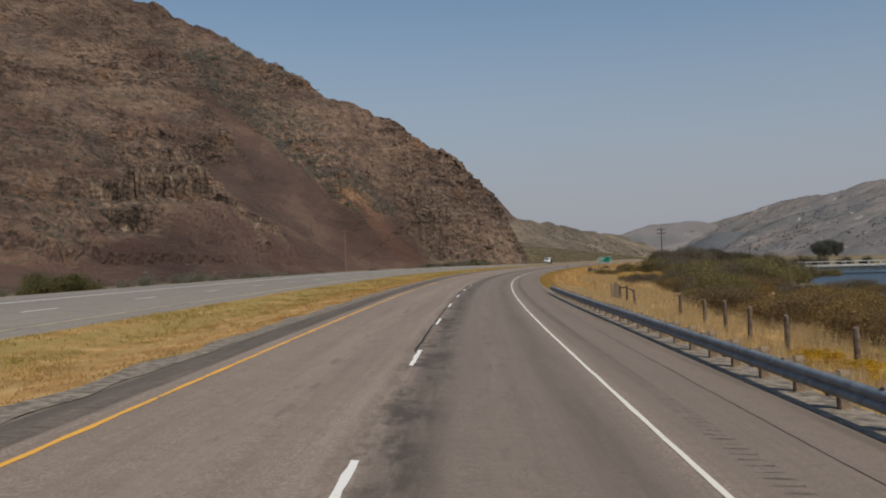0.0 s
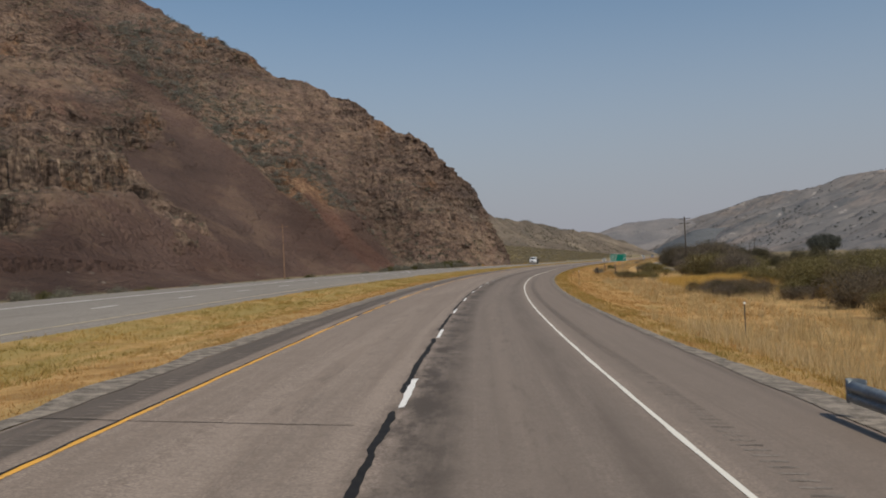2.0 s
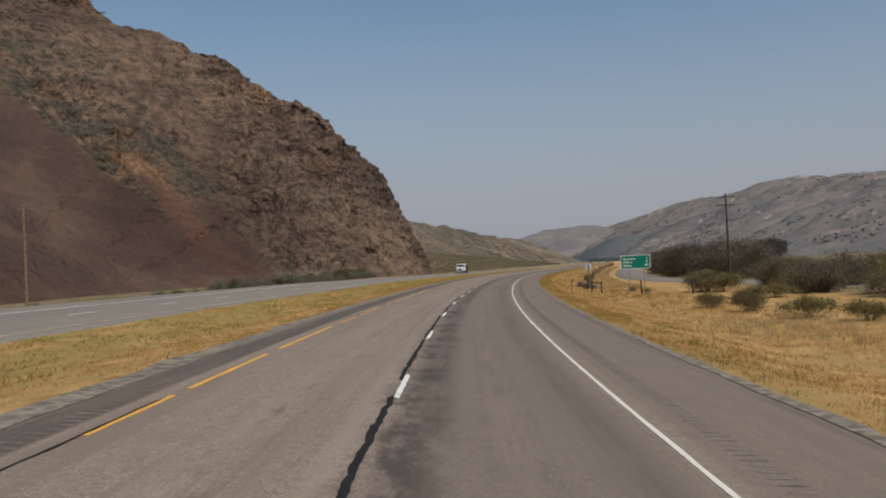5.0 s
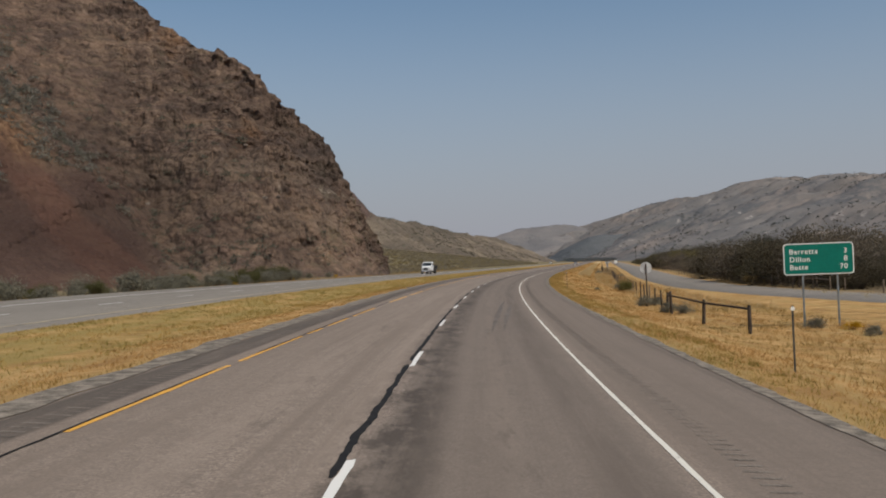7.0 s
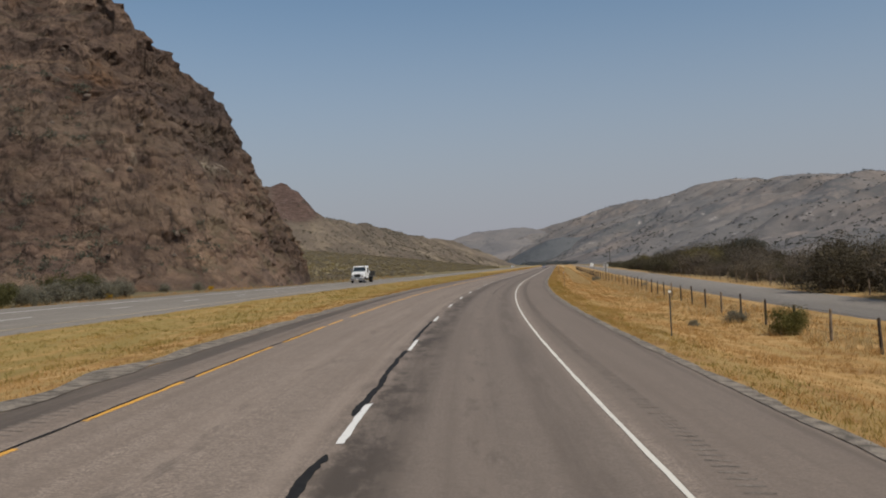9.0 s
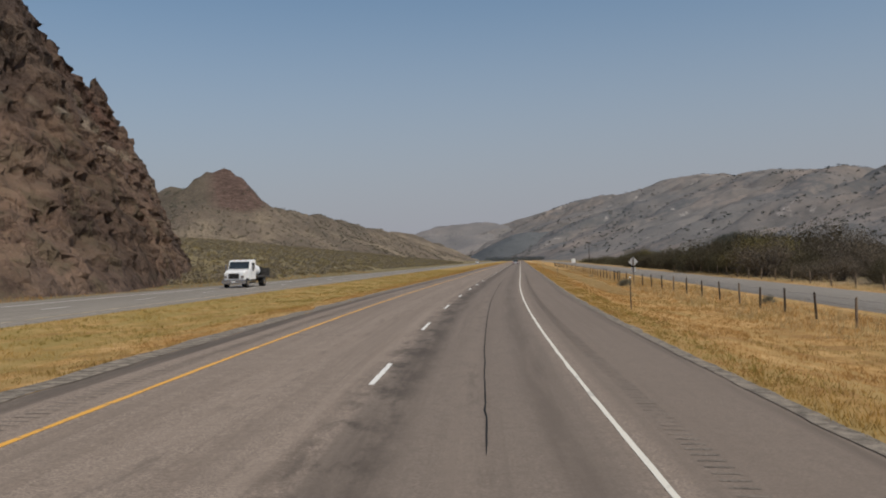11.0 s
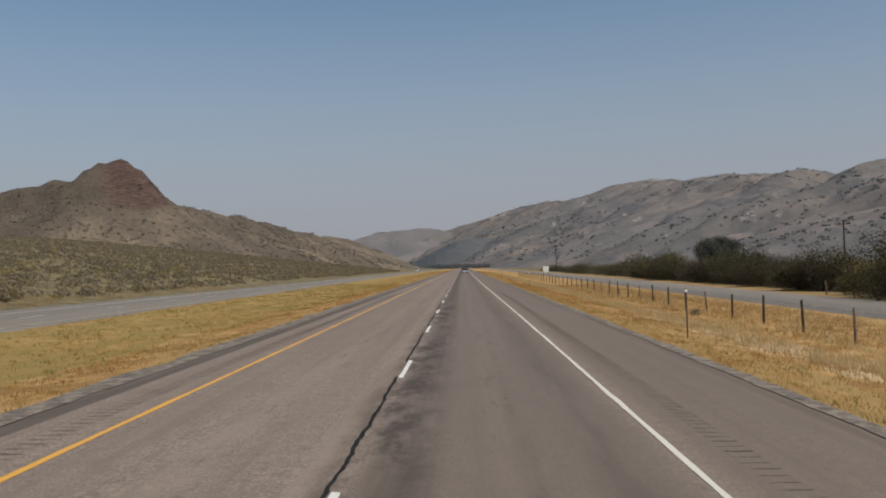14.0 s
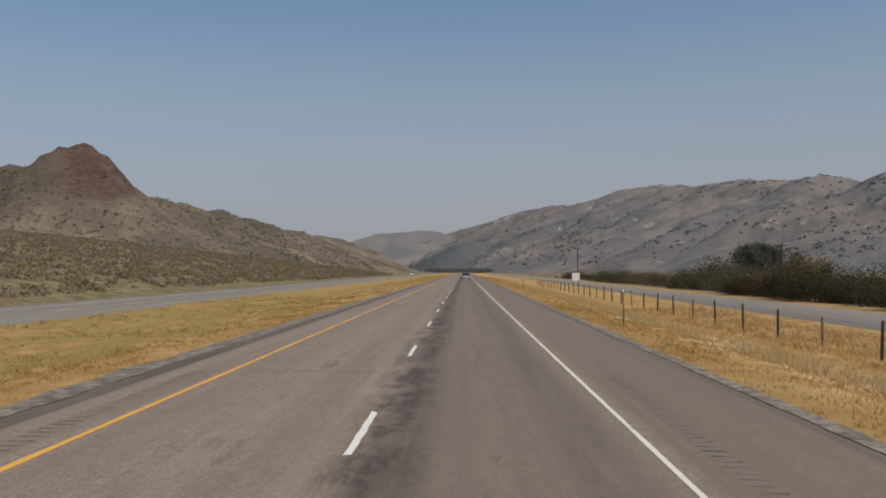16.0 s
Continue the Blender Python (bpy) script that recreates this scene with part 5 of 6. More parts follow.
def car_like(label, s, l, body_mat, turn, pickup=False):
    c = thing("pickup" if pickup else "car", label, "pickup" if pickup else "car", turn)
    side = [(-2.35, 0.35), (2.3, 0.35), (2.38, 0.62), (2.3, 0.92), (1.15, 1.05), (-2.3, 1.05), (-2.4, 0.7)]
    part("body", bm_prism(side, -0.93, 0.93, 0.06), body_mat, c)
    roof = [(1.0, 1.03), (0.35, 1.62), (-0.7 if pickup else -1.9, 1.64), (-0.95 if pickup else -2.28, 1.03)]
    cab = part("cabin", bm_prism(roof, -0.8, 0.8, 0.05), M["glass"], c, "dark glazed cabin")
    part("roof", bm_box(bm_new(), -0.74, 0.74, -0.72 if pickup else -1.9, 0.36, 1.61, 1.67, 0.02), body_mat, cab)
    for x in (-0.82, 0.82):
        for y in (-1.45, 1.45):
            wheel(c, x, y, 0.36, 0.24)
    for x in (-0.74, 0.74):
        part("tail_lamp", bm_box(bm_new(), x - 0.12, x + 0.12, -2.45, -2.36, 0.72, 0.98, 0.01), M["lamp_red"], c, "red tail lamp")
        part("head_lamp", bm_box(bm_new(), x - 0.16, x + 0.16, 2.33, 2.4, 0.7, 0.86, 0.01), M["chrome"], c, "clear head lamp")
    part("rear_bumper", bm_box(bm_new(), -0.9, 0.9, -2.52, -2.38, 0.38, 0.58, 0.03), M["chrome"], c)
    part("number_plate", bm_box(bm_new(), -0.2, 0.2, -2.45, -2.41, 0.62, 0.74), M["sign_white"], c, "plain pale plate")
    return c


def on_road(s, l, z, turn=0.0):
    x, y = at(s, l)
    return Matrix.Translation((x, y, z)) @ Matrix.Rotation(-base(s)[2] + radians(turn), 4, "Z") @ Matrix.Rotation(math.atan(bank(s)) if not turn else -math.atan(opp_slope(s)), 4, "Y")


car_like("silver estate car driving ahead on the asphalt lane", 660, 1.85, M["grey_body"], on_road(660, 1.85, -bank(660) * 1.85 + 0.005))
car_like("small white pickup far off on the opposite carriageway", 905, -23.5, M["white_body"], on_road(905, opp_near(905) - 6.4, opp_height(905, opp_near(905) - 6.4), 180), True)

trk = thing("truck", "white service truck with chrome bumper and loaded flat bed", "truck", on_road(395.5, opp_near(395.5) - 6.45, opp_height(395.5, opp_near(395.5) - 6.45), 180) @ Matrix.Diagonal((0.95, 0.95, 0.9, 1)))
# local +y is the truck's front
part("chassis", bm_box(bm_new(), -0.45, 0.45, -8.2, 0.2, 0.62, 0.95, 0.03), M["steel_dark"], trk)
hood = [(0.3, 0.75), (0.35, 1.55), (-0.1, 1.78), (-1.35, 1.95), (-1.35, 0.75)]
part("hood", bm_prism(hood, -1.02, 1.02, 0.1), M["white_body"], trk)
cab = part("cab", bm_prism([(-1.3, 0.8), (-1.3, 1.95), (-1.75, 2.82), (-3.1, 2.95), (-3.3, 2.85), (-3.3, 0.8)], -1.15, 1.15, 0.07), M["white_body"], trk)
wsx = bm_new()
q = [wsx.verts.new(p) for p in ((-1.02, -1.3, 2.0), (1.02, -1.3, 2.0), (0.98, -1.68, 2.72), (-0.98, -1.68, 2.72))]
wsx.faces.new(q)
ws = part("windscreen", wsx, M["glass"], cab, "dark sloping windscreen")
ws.matrix_basis = Matrix.Translation((0, 0.035, 0.0))
for x in (-1.17, 1.17):
    part("side_window", bm_box(bm_new(), x - 0.012, x + 0.012, -2.75, -1.85, 1.95, 2.6, 0.0), M["glass"], cab, "dark side window")
    part("mirror", bm_box(bm_new(), x * 1.2 - 0.1, x * 1.2 + 0.1, -1.5, -1.42, 1.7, 2.4, 0.02), M["chrome"], trk)
    part("head_lamp", bm_box(bm_new(), x * 0.72 - 0.15, x * 0.72 + 0.15, 0.31, 0.38, 1.02, 1.26, 0.02), M["chrome"], trk, "clear head lamp")
part("grille", bm_box(bm_new(), -0.55, 0.55, 0.3, 0.4, 0.95, 1.5, 0.02), M["chrome"], trk, "chrome grille")
part("bumper", bm_box(bm_new(), -1.2, 1.2, 0.3, 0.52, 0.42, 0.85, 0.05), M["chrome"], trk, "deep chrome bumper")
part("number_plate", bm_box(bm_new(), -0.18, 0.18, 0.525, 0.54, 0.58, 0.7), M["sign_white"], trk, "plain pale plate")
for x in (-0.6, 0, 0.6):
    part("roof_lamp", bm_box(bm_new(), x - 0.05, x + 0.05, -1.95, -1.87, 2.86, 2.93, 0.01), M["orange"], cab)
part("flat_bed", bm_box(bm_new(), -1.22, 1.22, -8.3, -3.5, 1.0, 1.18, 0.02), M["steel_dark"], trk)
part("tank", bm_rod(bm_new(), (0, -6.6, 1.75), (0, -3.7, 1.75), 0.62, None, 24), M["white_body"], trk, "white cylindrical tank")
part("hose_reel", bm_rod(bm_new(), (-0.5, -7.4, 1.65), (0.5, -7.4, 1.65), 0.5, None, 20), M["black"], trk, "black hose reel")
part("exhaust_stack", bm_rod(bm_new(), (-1.0, -3.42, 0.9), (-1.0, -3.42, 3.1), 0.07, None, 12), M["chrome"], trk, "chrome exhaust stack")
for z in (1.3, 1.55, 1.8, 2.05):
    part("suction_hose", bm_rod(bm_new(), (1.12, -7.9, z), (1.12, -3.8, z), 0.07, None, 10), M["black"], trk, "black suction hose on the bed")
part("rear_rack", bm_box(bm_new(), -1.2, 1.2, -8.25, -8.15, 1.18, 2.0, 0.02), M["steel_dark"], trk)
for x in (-1.08, 1.08):
    part("step", bm_box(bm_new(), x - 0.12, x + 0.12, -3.0, -1.5, 0.45, 0.6, 0.02), M["black"], trk)
    part("mudguard", bm_box(bm_new(), x - 0.14, x + 0.14, -7.0, -5.6, 1.03, 1.09, 0.02), M["black"], trk)
part("hood_grille", bm_box(bm_new(), -0.48, 0.48, 0.395, 0.415, 1.0, 1.44, 0.005), M["black"], trk, "dark grille mesh")
part("tool_box", bm_box(bm_new(), 0.75, 1.2, -5.6, -4.0, 1.18, 1.75, 0.03), M["grey_body"], trk)
for x in (-1.0, 1.0):
    wheel(trk, x, -0.55, 0.5, 0.3)
    wheel(trk, x * 0.92, -6.3, 0.5, 0.55)

# ---- bridge and river ----
nw = Nodes("river_water_rippled", 0.35, spec=0.25)
nw.colour(nw.ramp(nw.noise(nw.scaled(nw.obj(), 0.2, 0.6, 1), 1.5, 4), [(0.35, (0.02, 0.035, 0.05)), (0.7, (0.05, 0.075, 0.095))]))
nw.bump(nw.noise(nw.scaled(nw.obj(), 0.5, 1.3, 1), 1.2, 5), 0.35, 1.0)
M["water"] = nw.m
ws_, wl_ = line_s(-400, 420, 10), line_s(30, 700, 10)
river = ribbon("river", ws_, wl_, -2.75, M["water"], lambda s, l: 0.0)
tagged(river, "dark blue-grey rippled river below the bridge", "river", kind="structure")
br = thing("bridge", "low concrete road bridge with pale steel railing over the river", "bridge", Matrix.Translation((74.5, 206, 0)) @ Matrix.Rotation(radians(-8), 4, "Z"))
part("deck", bm_box(bm_new(), 0, 90, -4, 4, -1.2, -0.85, 0.03), M["concrete"], br)
part("girder", bm_box(bm_new(), 0, 90, -3.4, -3.0, -2.15, -1.2, 0.02), M["concrete"], br)
part("girder", bm_box(bm_new(), 0, 90, 3.0, 3.4, -2.15, -1.2, 0.02), M["concrete"], br)
for y in (-3.9, 3.9):
    part("rail", bm_box(bm_new(), 0, 90, y - 0.04, y + 0.04, -0.16, -0.08, 0.01), M["sign_back"], br)
    p0 = part("rail_post", bm_box(bm_new(), -0.06, 0.06, -0.06, 0.06, -0.86, -0.04, 0.01), M["sign_back"], br)
    p0.matrix_basis = Matrix.Translation((0.2, y, 0))
    for k in range(1, 36):
        share(p0, br, Matrix.Translation((0.2 + 2.5 * k, y, 0)))
for x in (4, 34, 64):
    part("pier", bm_box(bm_new(), x - 0.6, x + 0.6, -3.6, 3.6, -5.0, -1.3, 0.05), M["concrete"], br)
part("abutment", bm_box(bm_new(), -2.0, 0.3, -4.2, 4.2, -5.0, -0.86, 0.05), M["concrete"], br)

# ---- vegetation ----
def leaf_material(name, a, b, c, patch=None, alt=None, thin=0.48):
    """Foliage or dry stalks: a colour for each leaf, drifting over larger clumps."""
    n = Nodes(name, 0.9, spec=0.15)
    g = n.add("NewGeometry")
    col = n.ramp(g.outputs["Random Per Island"], [(0.1, a), (0.5, b), (0.9, c)])
    o = n.add("TexCoord").outputs["Object"]
    col = n.mix(n.grey(n.noise(o, 0.9, 3), 0.42, 0.62), col, a)
    info = n.add("ObjectInfo")
    col = n.mix(n.math("MULTIPLY", info.outputs["Random"], 0.4), col, b)
    if alt:                                          # whole bushes that have turned
        col = n.mix(n.math("MULTIPLY", n.grey(n.math("FRACT", n.math("MULTIPLY", info.outputs["Random"], 7.3)), 0.35, 1.0), 0.75), col, alt)
    if patch:
        col = n.mix(n.grey(n.noise(o, 0.11, 4, 0.6), 0.5, 0.6), col, patch)
    n.colour(col)
    # leaves let some light through
    tr = n.add("BsdfTranslucent", Color=col)
    mx = n.add("MixShader", Fac=thin)
    n.t.links.new(n.b.outputs[0], mx.inputs[1])
    n.t.links.new(tr.outputs[0], mx.inputs[2])
    n.t.links.new(mx.outputs[0], n.t.nodes["Material Output"].inputs[0])
    return n.m


M["straw"] = leaf_material("dry_straw_grass", (0.42, 0.235, 0.08), (0.53, 0.315, 0.115), (0.62, 0.41, 0.185), (0.37, 0.255, 0.09))
M["straw_pale"] = leaf_material("pale_tall_dry_grass", (0.5, 0.37, 0.18), (0.62, 0.48, 0.26), (0.72, 0.58, 0.36))
M["olive_grass"] = leaf_material("olive_median_grass", (0.27, 0.215, 0.06), (0.38, 0.285, 0.085), (0.54, 0.375, 0.125), (0.5, 0.325, 0.105))
M["reed"] = leaf_material("yellow_reeds", (0.56, 0.36, 0.09), (0.7, 0.47, 0.14), (0.78, 0.57, 0.22))
M["willow"] = leaf_material("olive_willow_leaves", (0.15, 0.128, 0.055), (0.225, 0.188, 0.08), (0.3, 0.245, 0.11), None, (0.13, 0.1, 0.062), 0.35)
M["willow_brown"] = leaf_material("bare_brown_willow_twigs", (0.135, 0.11, 0.083), (0.18, 0.148, 0.112), (0.225, 0.187, 0.142), None, (0.18, 0.145, 0.095), 0.42)
M["willow_gold"] = leaf_material("turning_willow_leaves", (0.18, 0.122, 0.045), (0.285, 0.19, 0.068), (0.38, 0.26, 0.11), None, (0.17, 0.13, 0.085), 0.42)
M["sage"] = leaf_material("grey_green_sage", (0.155, 0.147, 0.11), (0.245, 0.23, 0.173), (0.34, 0.315, 0.24))
M["bench_grey"] = leaf_material("bench_sage", (0.2, 0.173, 0.127), (0.29, 0.25, 0.185), (0.38, 0.33, 0.245))
M["bench_olive"] = leaf_material("bench_olive_sage", (0.21, 0.172, 0.1), (0.31, 0.25, 0.145), (0.4, 0.325, 0.19))
M["bench_yellow"] = leaf_material("bench_rabbitbrush", (0.28, 0.23, 0.1), (0.39, 0.315, 0.14), (0.48, 0.4, 0.2))
M["sage_olive"] = leaf_material("olive_sage", (0.08, 0.08, 0.034), (0.14, 0.13, 0.052), (0.21, 0.19, 0.085))
M["verge_leaf"] = leaf_material("olive_shrub_leaves", (0.1, 0.095, 0.03), (0.16, 0.148, 0.05), (0.25, 0.22, 0.08))
M["edge_sage"] = leaf_material("pale_grey_sage", (0.19, 0.18, 0.148), (0.25, 0.237, 0.195), (0.32, 0.3, 0.25))
M["rabbit"] = leaf_material("yellow_rabbitbrush", (0.36, 0.21, 0.01), (0.58, 0.35, 0.02), (0.7, 0.46, 0.05))
# brush on the range, its leaf colour paled for distance haze
M["range_leaf"] = leaf_material("dusty_juniper", (0.075, 0.08, 0.075), (0.105, 0.11, 0.1), (0.14, 0.14, 0.13))
M["willow_dark"] = leaf_material("brown_olive_willow_leaves", (0.072, 0.064, 0.037), (0.096, 0.085, 0.049), (0.125, 0.11, 0.064), None, (0.105, 0.085, 0.06), 0.36)
M["willow_far"] = leaf_material("far_willow_leaves", (0.12, 0.108, 0.064), (0.15, 0.134, 0.08), (0.185, 0.163, 0.098), None, None, 0.45)
M["hill_sage"] = leaf_material("hillside_sage", (0.105, 0.107, 0.08), (0.16, 0.158, 0.122), (0.225, 0.215, 0.17))
# grey-blue haze put into the far trees' leaf colour
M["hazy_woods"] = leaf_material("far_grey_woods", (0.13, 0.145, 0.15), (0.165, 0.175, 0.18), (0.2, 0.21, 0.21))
# dark green greyed and lightened to put haze over these distant trees
M["dark_leaf"] = leaf_material("dark_tree_leaves", (0.085, 0.09, 0.078), (0.112, 0.118, 0.1), (0.145, 0.148, 0.128), None, None, 0.25)
M["twig"] = plain("grey_brown_twig", (0.1, 0.08, 0.06), 0.9, 0, 0.2, 5)


def blades(pos, n_blades, h, w, lean, seed):
    """Corners and triangles of tufts of upright blades standing at pos."""
    r = np.random.RandomState(seed)
    N = len(pos) * n_blades
    base_p = np.repeat(pos, n_blades, 0) + np.concatenate([r.normal(0, 0.07, (N, 2)), np.full((N, 1), -0.03)], 1)
    hh = np.repeat(h, n_blades) * r.uniform(0.55, 1.1, N)
    a = r.uniform(0, 2 * np.pi, N)
    side = np.stack([np.cos(a), np.sin(a), np.zeros(N)], 1) * (w * r.uniform(0.6, 1.3, N))[:, None] / 2
    b = r.uniform(0, 2 * np.pi, N)
    tip = base_p + np.stack([np.cos(b) * lean * hh, np.sin(b) * lean * hh, hh], 1) * np.stack([r.uniform(0.2, 1, N)] * 2 + [np.ones(N)], 1)
    v = np.stack([base_p - side, base_p + side, tip], 1).reshape(-1, 3)
    return v, np.arange(3 * N).reshape(-1, 3)


def grass(name, label, mat, areas, n_blades, w, lean, seed):
    """areas: (s from, s to, l from, l to, tufts a square metre, height from, to); l may follow s."""
    r = np.random.RandomState(seed)
    P, Hh = [], []
    for s0, s1, l0, l1, dens, h0, h1 in areas:
        mid_w = (l1((s0 + s1) / 2) if callable(l1) else l1) - (l0((s0 + s1) / 2) if callable(l0) else l0)
        n = int((s1 - s0) * abs(mid_w) * dens)
        s, u = r.uniform(s0, s1, n), r.uniform(0, 1, n)
        la = np.array([l0(q) for q in s]) if callable(l0) else np.full(n, l0)
        lb = np.array([l1(q) for q in s]) if callable(l1) else np.full(n, l1)
        l = la + (lb - la) * u
        # clumped: thin out by slow noise
        keep = np.array([noise.noise((a * 0.3, b * 0.9, seed)) for a, b in zip(s, l)]) + r.uniform(-0.5, 0.75, n) > 0
        s, l = s[keep], l[keep]
        P.append(at_many(s, l))
        Hh.append(r.uniform(h0, h1, len(s)) * (1 + 0.5 * np.array([noise.noise((a * 0.15, b * 0.4, 7)) for a, b in zip(s, l)])))
    v, t = blades(np.concatenate(P), n_blades, np.concatenate(Hh), w, lean, seed)
    return tagged(quick_mesh(name, v, t, mat), label, "grass", kind="stuff")


EDGE_L = PAVE_L - 0.9
grass("verge_grass", "short golden dry grass along the road verge", M["straw"], [(-15, 520, gravel_out, lambda s: gravel_out(s) + 1.2, 42, 0.04, 0.13), (60, 520, lambda s: gravel_out(s) + 1.2, 13.5, 20, 0.06, 0.2), (-15, 60, 7.6, 13.5, 8, 0.2, 0.5), (520, 800, gravel_out, 13.5, 3, 0.15, 0.4), (100, 520, 13.5, 19, 12, 0.12, 0.34)], 6, 0.022, 1.1, 3)
grass("verge_hem_grass", "low olive and straw grass along the gravel edge", M["olive_grass"], [(-15, 380, gravel_out, lambda s: gravel_out(s) + 1.7, 22, 0.08, 0.2), (380, 520, gravel_out, lambda s: gravel_out(s) + 1.2, 9, 0.06, 0.16)], 6, 0.024, 0.9, 4)
grass("median_grass", "golden dry grass of the median beside the carriageway", M["straw"], [(-15, 520, EDGE_L - 3.2, EDGE_L, 26, 0.05, 0.15), (520, 900, EDGE_L - 9, EDGE_L, 1.8, 0.15, 0.35)], 6, 0.022, 1.1, 5)
grass("median_grass_olive", "olive and straw coloured grass in the median swale", M["olive_grass"], [(0, 540, lambda s: opp_near(s) + 0.15, lambda s: EDGE_L - 2.6, 17, 0.06, 0.18)], 6, 0.024, 1.1, 6)
grass("tall_grass", "tall pale dry grass beside the fence", M["straw_pale"], [(-15, 100, 8.2, 13.5, 9, 0.45, 0.85), (-15, 100, 13.5, 18.5, 8.0, 0.6, 1.15), (100, 190, 13.0, 30, 3.0, 0.45, 0.95), (60, 100, 10.5, 13.5, 6, 0.4, 0.8), (380, 600, 10.2, 12.6, 16, 0.22, 0.5), (255, 520, 13.6, 19.0, 4, 0.3, 0.6), (500, 760, 10.5, 12.5, 4, 0.3, 0.7), (240, 460, 27.5, 31, 1.5, 0.3, 0.7)], 7, 0.02, 0.55, 8)
grass("reeds", "stand of bright yellow reeds before the willows", M["reed"], [(150, 176, 19.5, 36, 14, 0.8, 1.2), (110, 150, 24, 34, 2, 0.6, 1.1)], 7, 0.03, 0.25, 9)
grass("far_side_grass", "dry grass strip beyond the opposite carriageway", M["straw"], [(0, 520, lambda s: opp_near(s) - OPP_W - 5.5, lambda s: opp_near(s) - OPP_W - 0.4, 3, 0.15, 0.4)], 5, 0.025, 0.5, 10)


def foliage(n, lobes, size, seed, flat=1.0, shell=0.55, strand=0.0):
    """Leaf triangles scattered through lobes (x, y, z, rx, ry, rz); denser towards their skins."""
    r = np.random.RandomState(seed)
    L = np.array(lobes, float)
    vol = (L[:, 3] * L[:, 4] * L[:, 5]) ** 0.7
    k = r.choice(len(L), n, p=vol / vol.sum())
    d = r.normal(0, 1, (n, 3))
    d /= np.linalg.norm(d, axis=1)[:, None]
    rad = shell + (1 - shell) * r.uniform(0, 1, n) ** 0.6
    rad *= 1 + 0.11 * r.normal(0, 1, n)
    c = L[k, :3] + d * rad[:, None] * L[k, 3:]
    c[:, 2] = np.abs(c[:, 2]) + 0.02
    a, b = r.normal(0, 1, (n, 3)), r.normal(0, 1, (n, 3))
    a /= np.linalg.norm(a, axis=1)[:, None]
    b = np.cross(a, b)
    b /= np.linalg.norm(b, axis=1)[:, None]
    sz = size * r.uniform(0.5, 1.4, n)[:, None]
    heart = n // 9                                   # oversized leaves added deep inside to block light and darken the crown
    c[:heart] = L[k[:heart], :3] + d[:heart] * (0.5 * r.uniform(0, 1, heart) ** 0.5)[:, None] * L[k[:heart], 3:]
    c[:heart, 2] = np.abs(c[:heart, 2]) + 0.02
    sz[:heart] *= 2.4
    a[:, 2] *= flat
    if strand:                                       # bare twigs: thin, and fanning up and out from the root
        out = c / np.linalg.norm(c, axis=1)[:, None] + r.normal(0, 0.3, (n, 3)) + np.array([0, 0, 0.35])
        a = a * (1 - strand) + out / np.linalg.norm(out, axis=1)[:, None] * strand * 2.6
        b *= 1 - 0.75 * strand
    v = np.stack([c - a * sz, c + b * sz * 0.6, c + a * sz], 1).reshape(-1, 3)
    return v, np.arange(3 * n).reshape(-1, 3)


def bush_lobes(w, h, n, seed):
    r = random.Random(seed)
    out = [(0, 0, h * 0.4, w * 0.34, w * 0.34, h * 0.44)]
    for i in range(n):
        a, d = r.uniform(0, 6.28), r.uniform(0.15, 0.42) * w
        k = r.uniform(0.16, 0.29)
        z = h * r.uniform(0.2, 0.75) * (1.1 - d / w)
        out.append((d * math.cos(a), d * math.sin(a), z, w * k, w * k, h * r.uniform(0.18, 0.34)))
    return out


def bush(name, label, category, w, h, leaves, size, mat, seed, lobes=9, stems=14, group="", strand=0.0):
    b = thing(name, label, category, group=group)
    v, t = foliage(leaves, bush_lobes(w, h, lobes, seed), size, seed, strand=strand)
    quick_mesh("foliage", v, t, mat, b)
    bm = bm_new()
    r = random.Random(seed + 1)
    for i in range(stems):
        a, d = r.uniform(0, 6.28), r.uniform(0.1, 0.4) * w
        bm_rod(bm, (0.12 * d * math.cos(a), 0.12 * d * math.sin(a), -0.15), (d * math.cos(a), d * math.sin(a), h * r.uniform(0.4, 0.8)), 0.02 + 0.006 * h, 0.004, 5)
    tagged(part("twig_tangle", bm, M["twig"], b), kind="stuff")
    return b


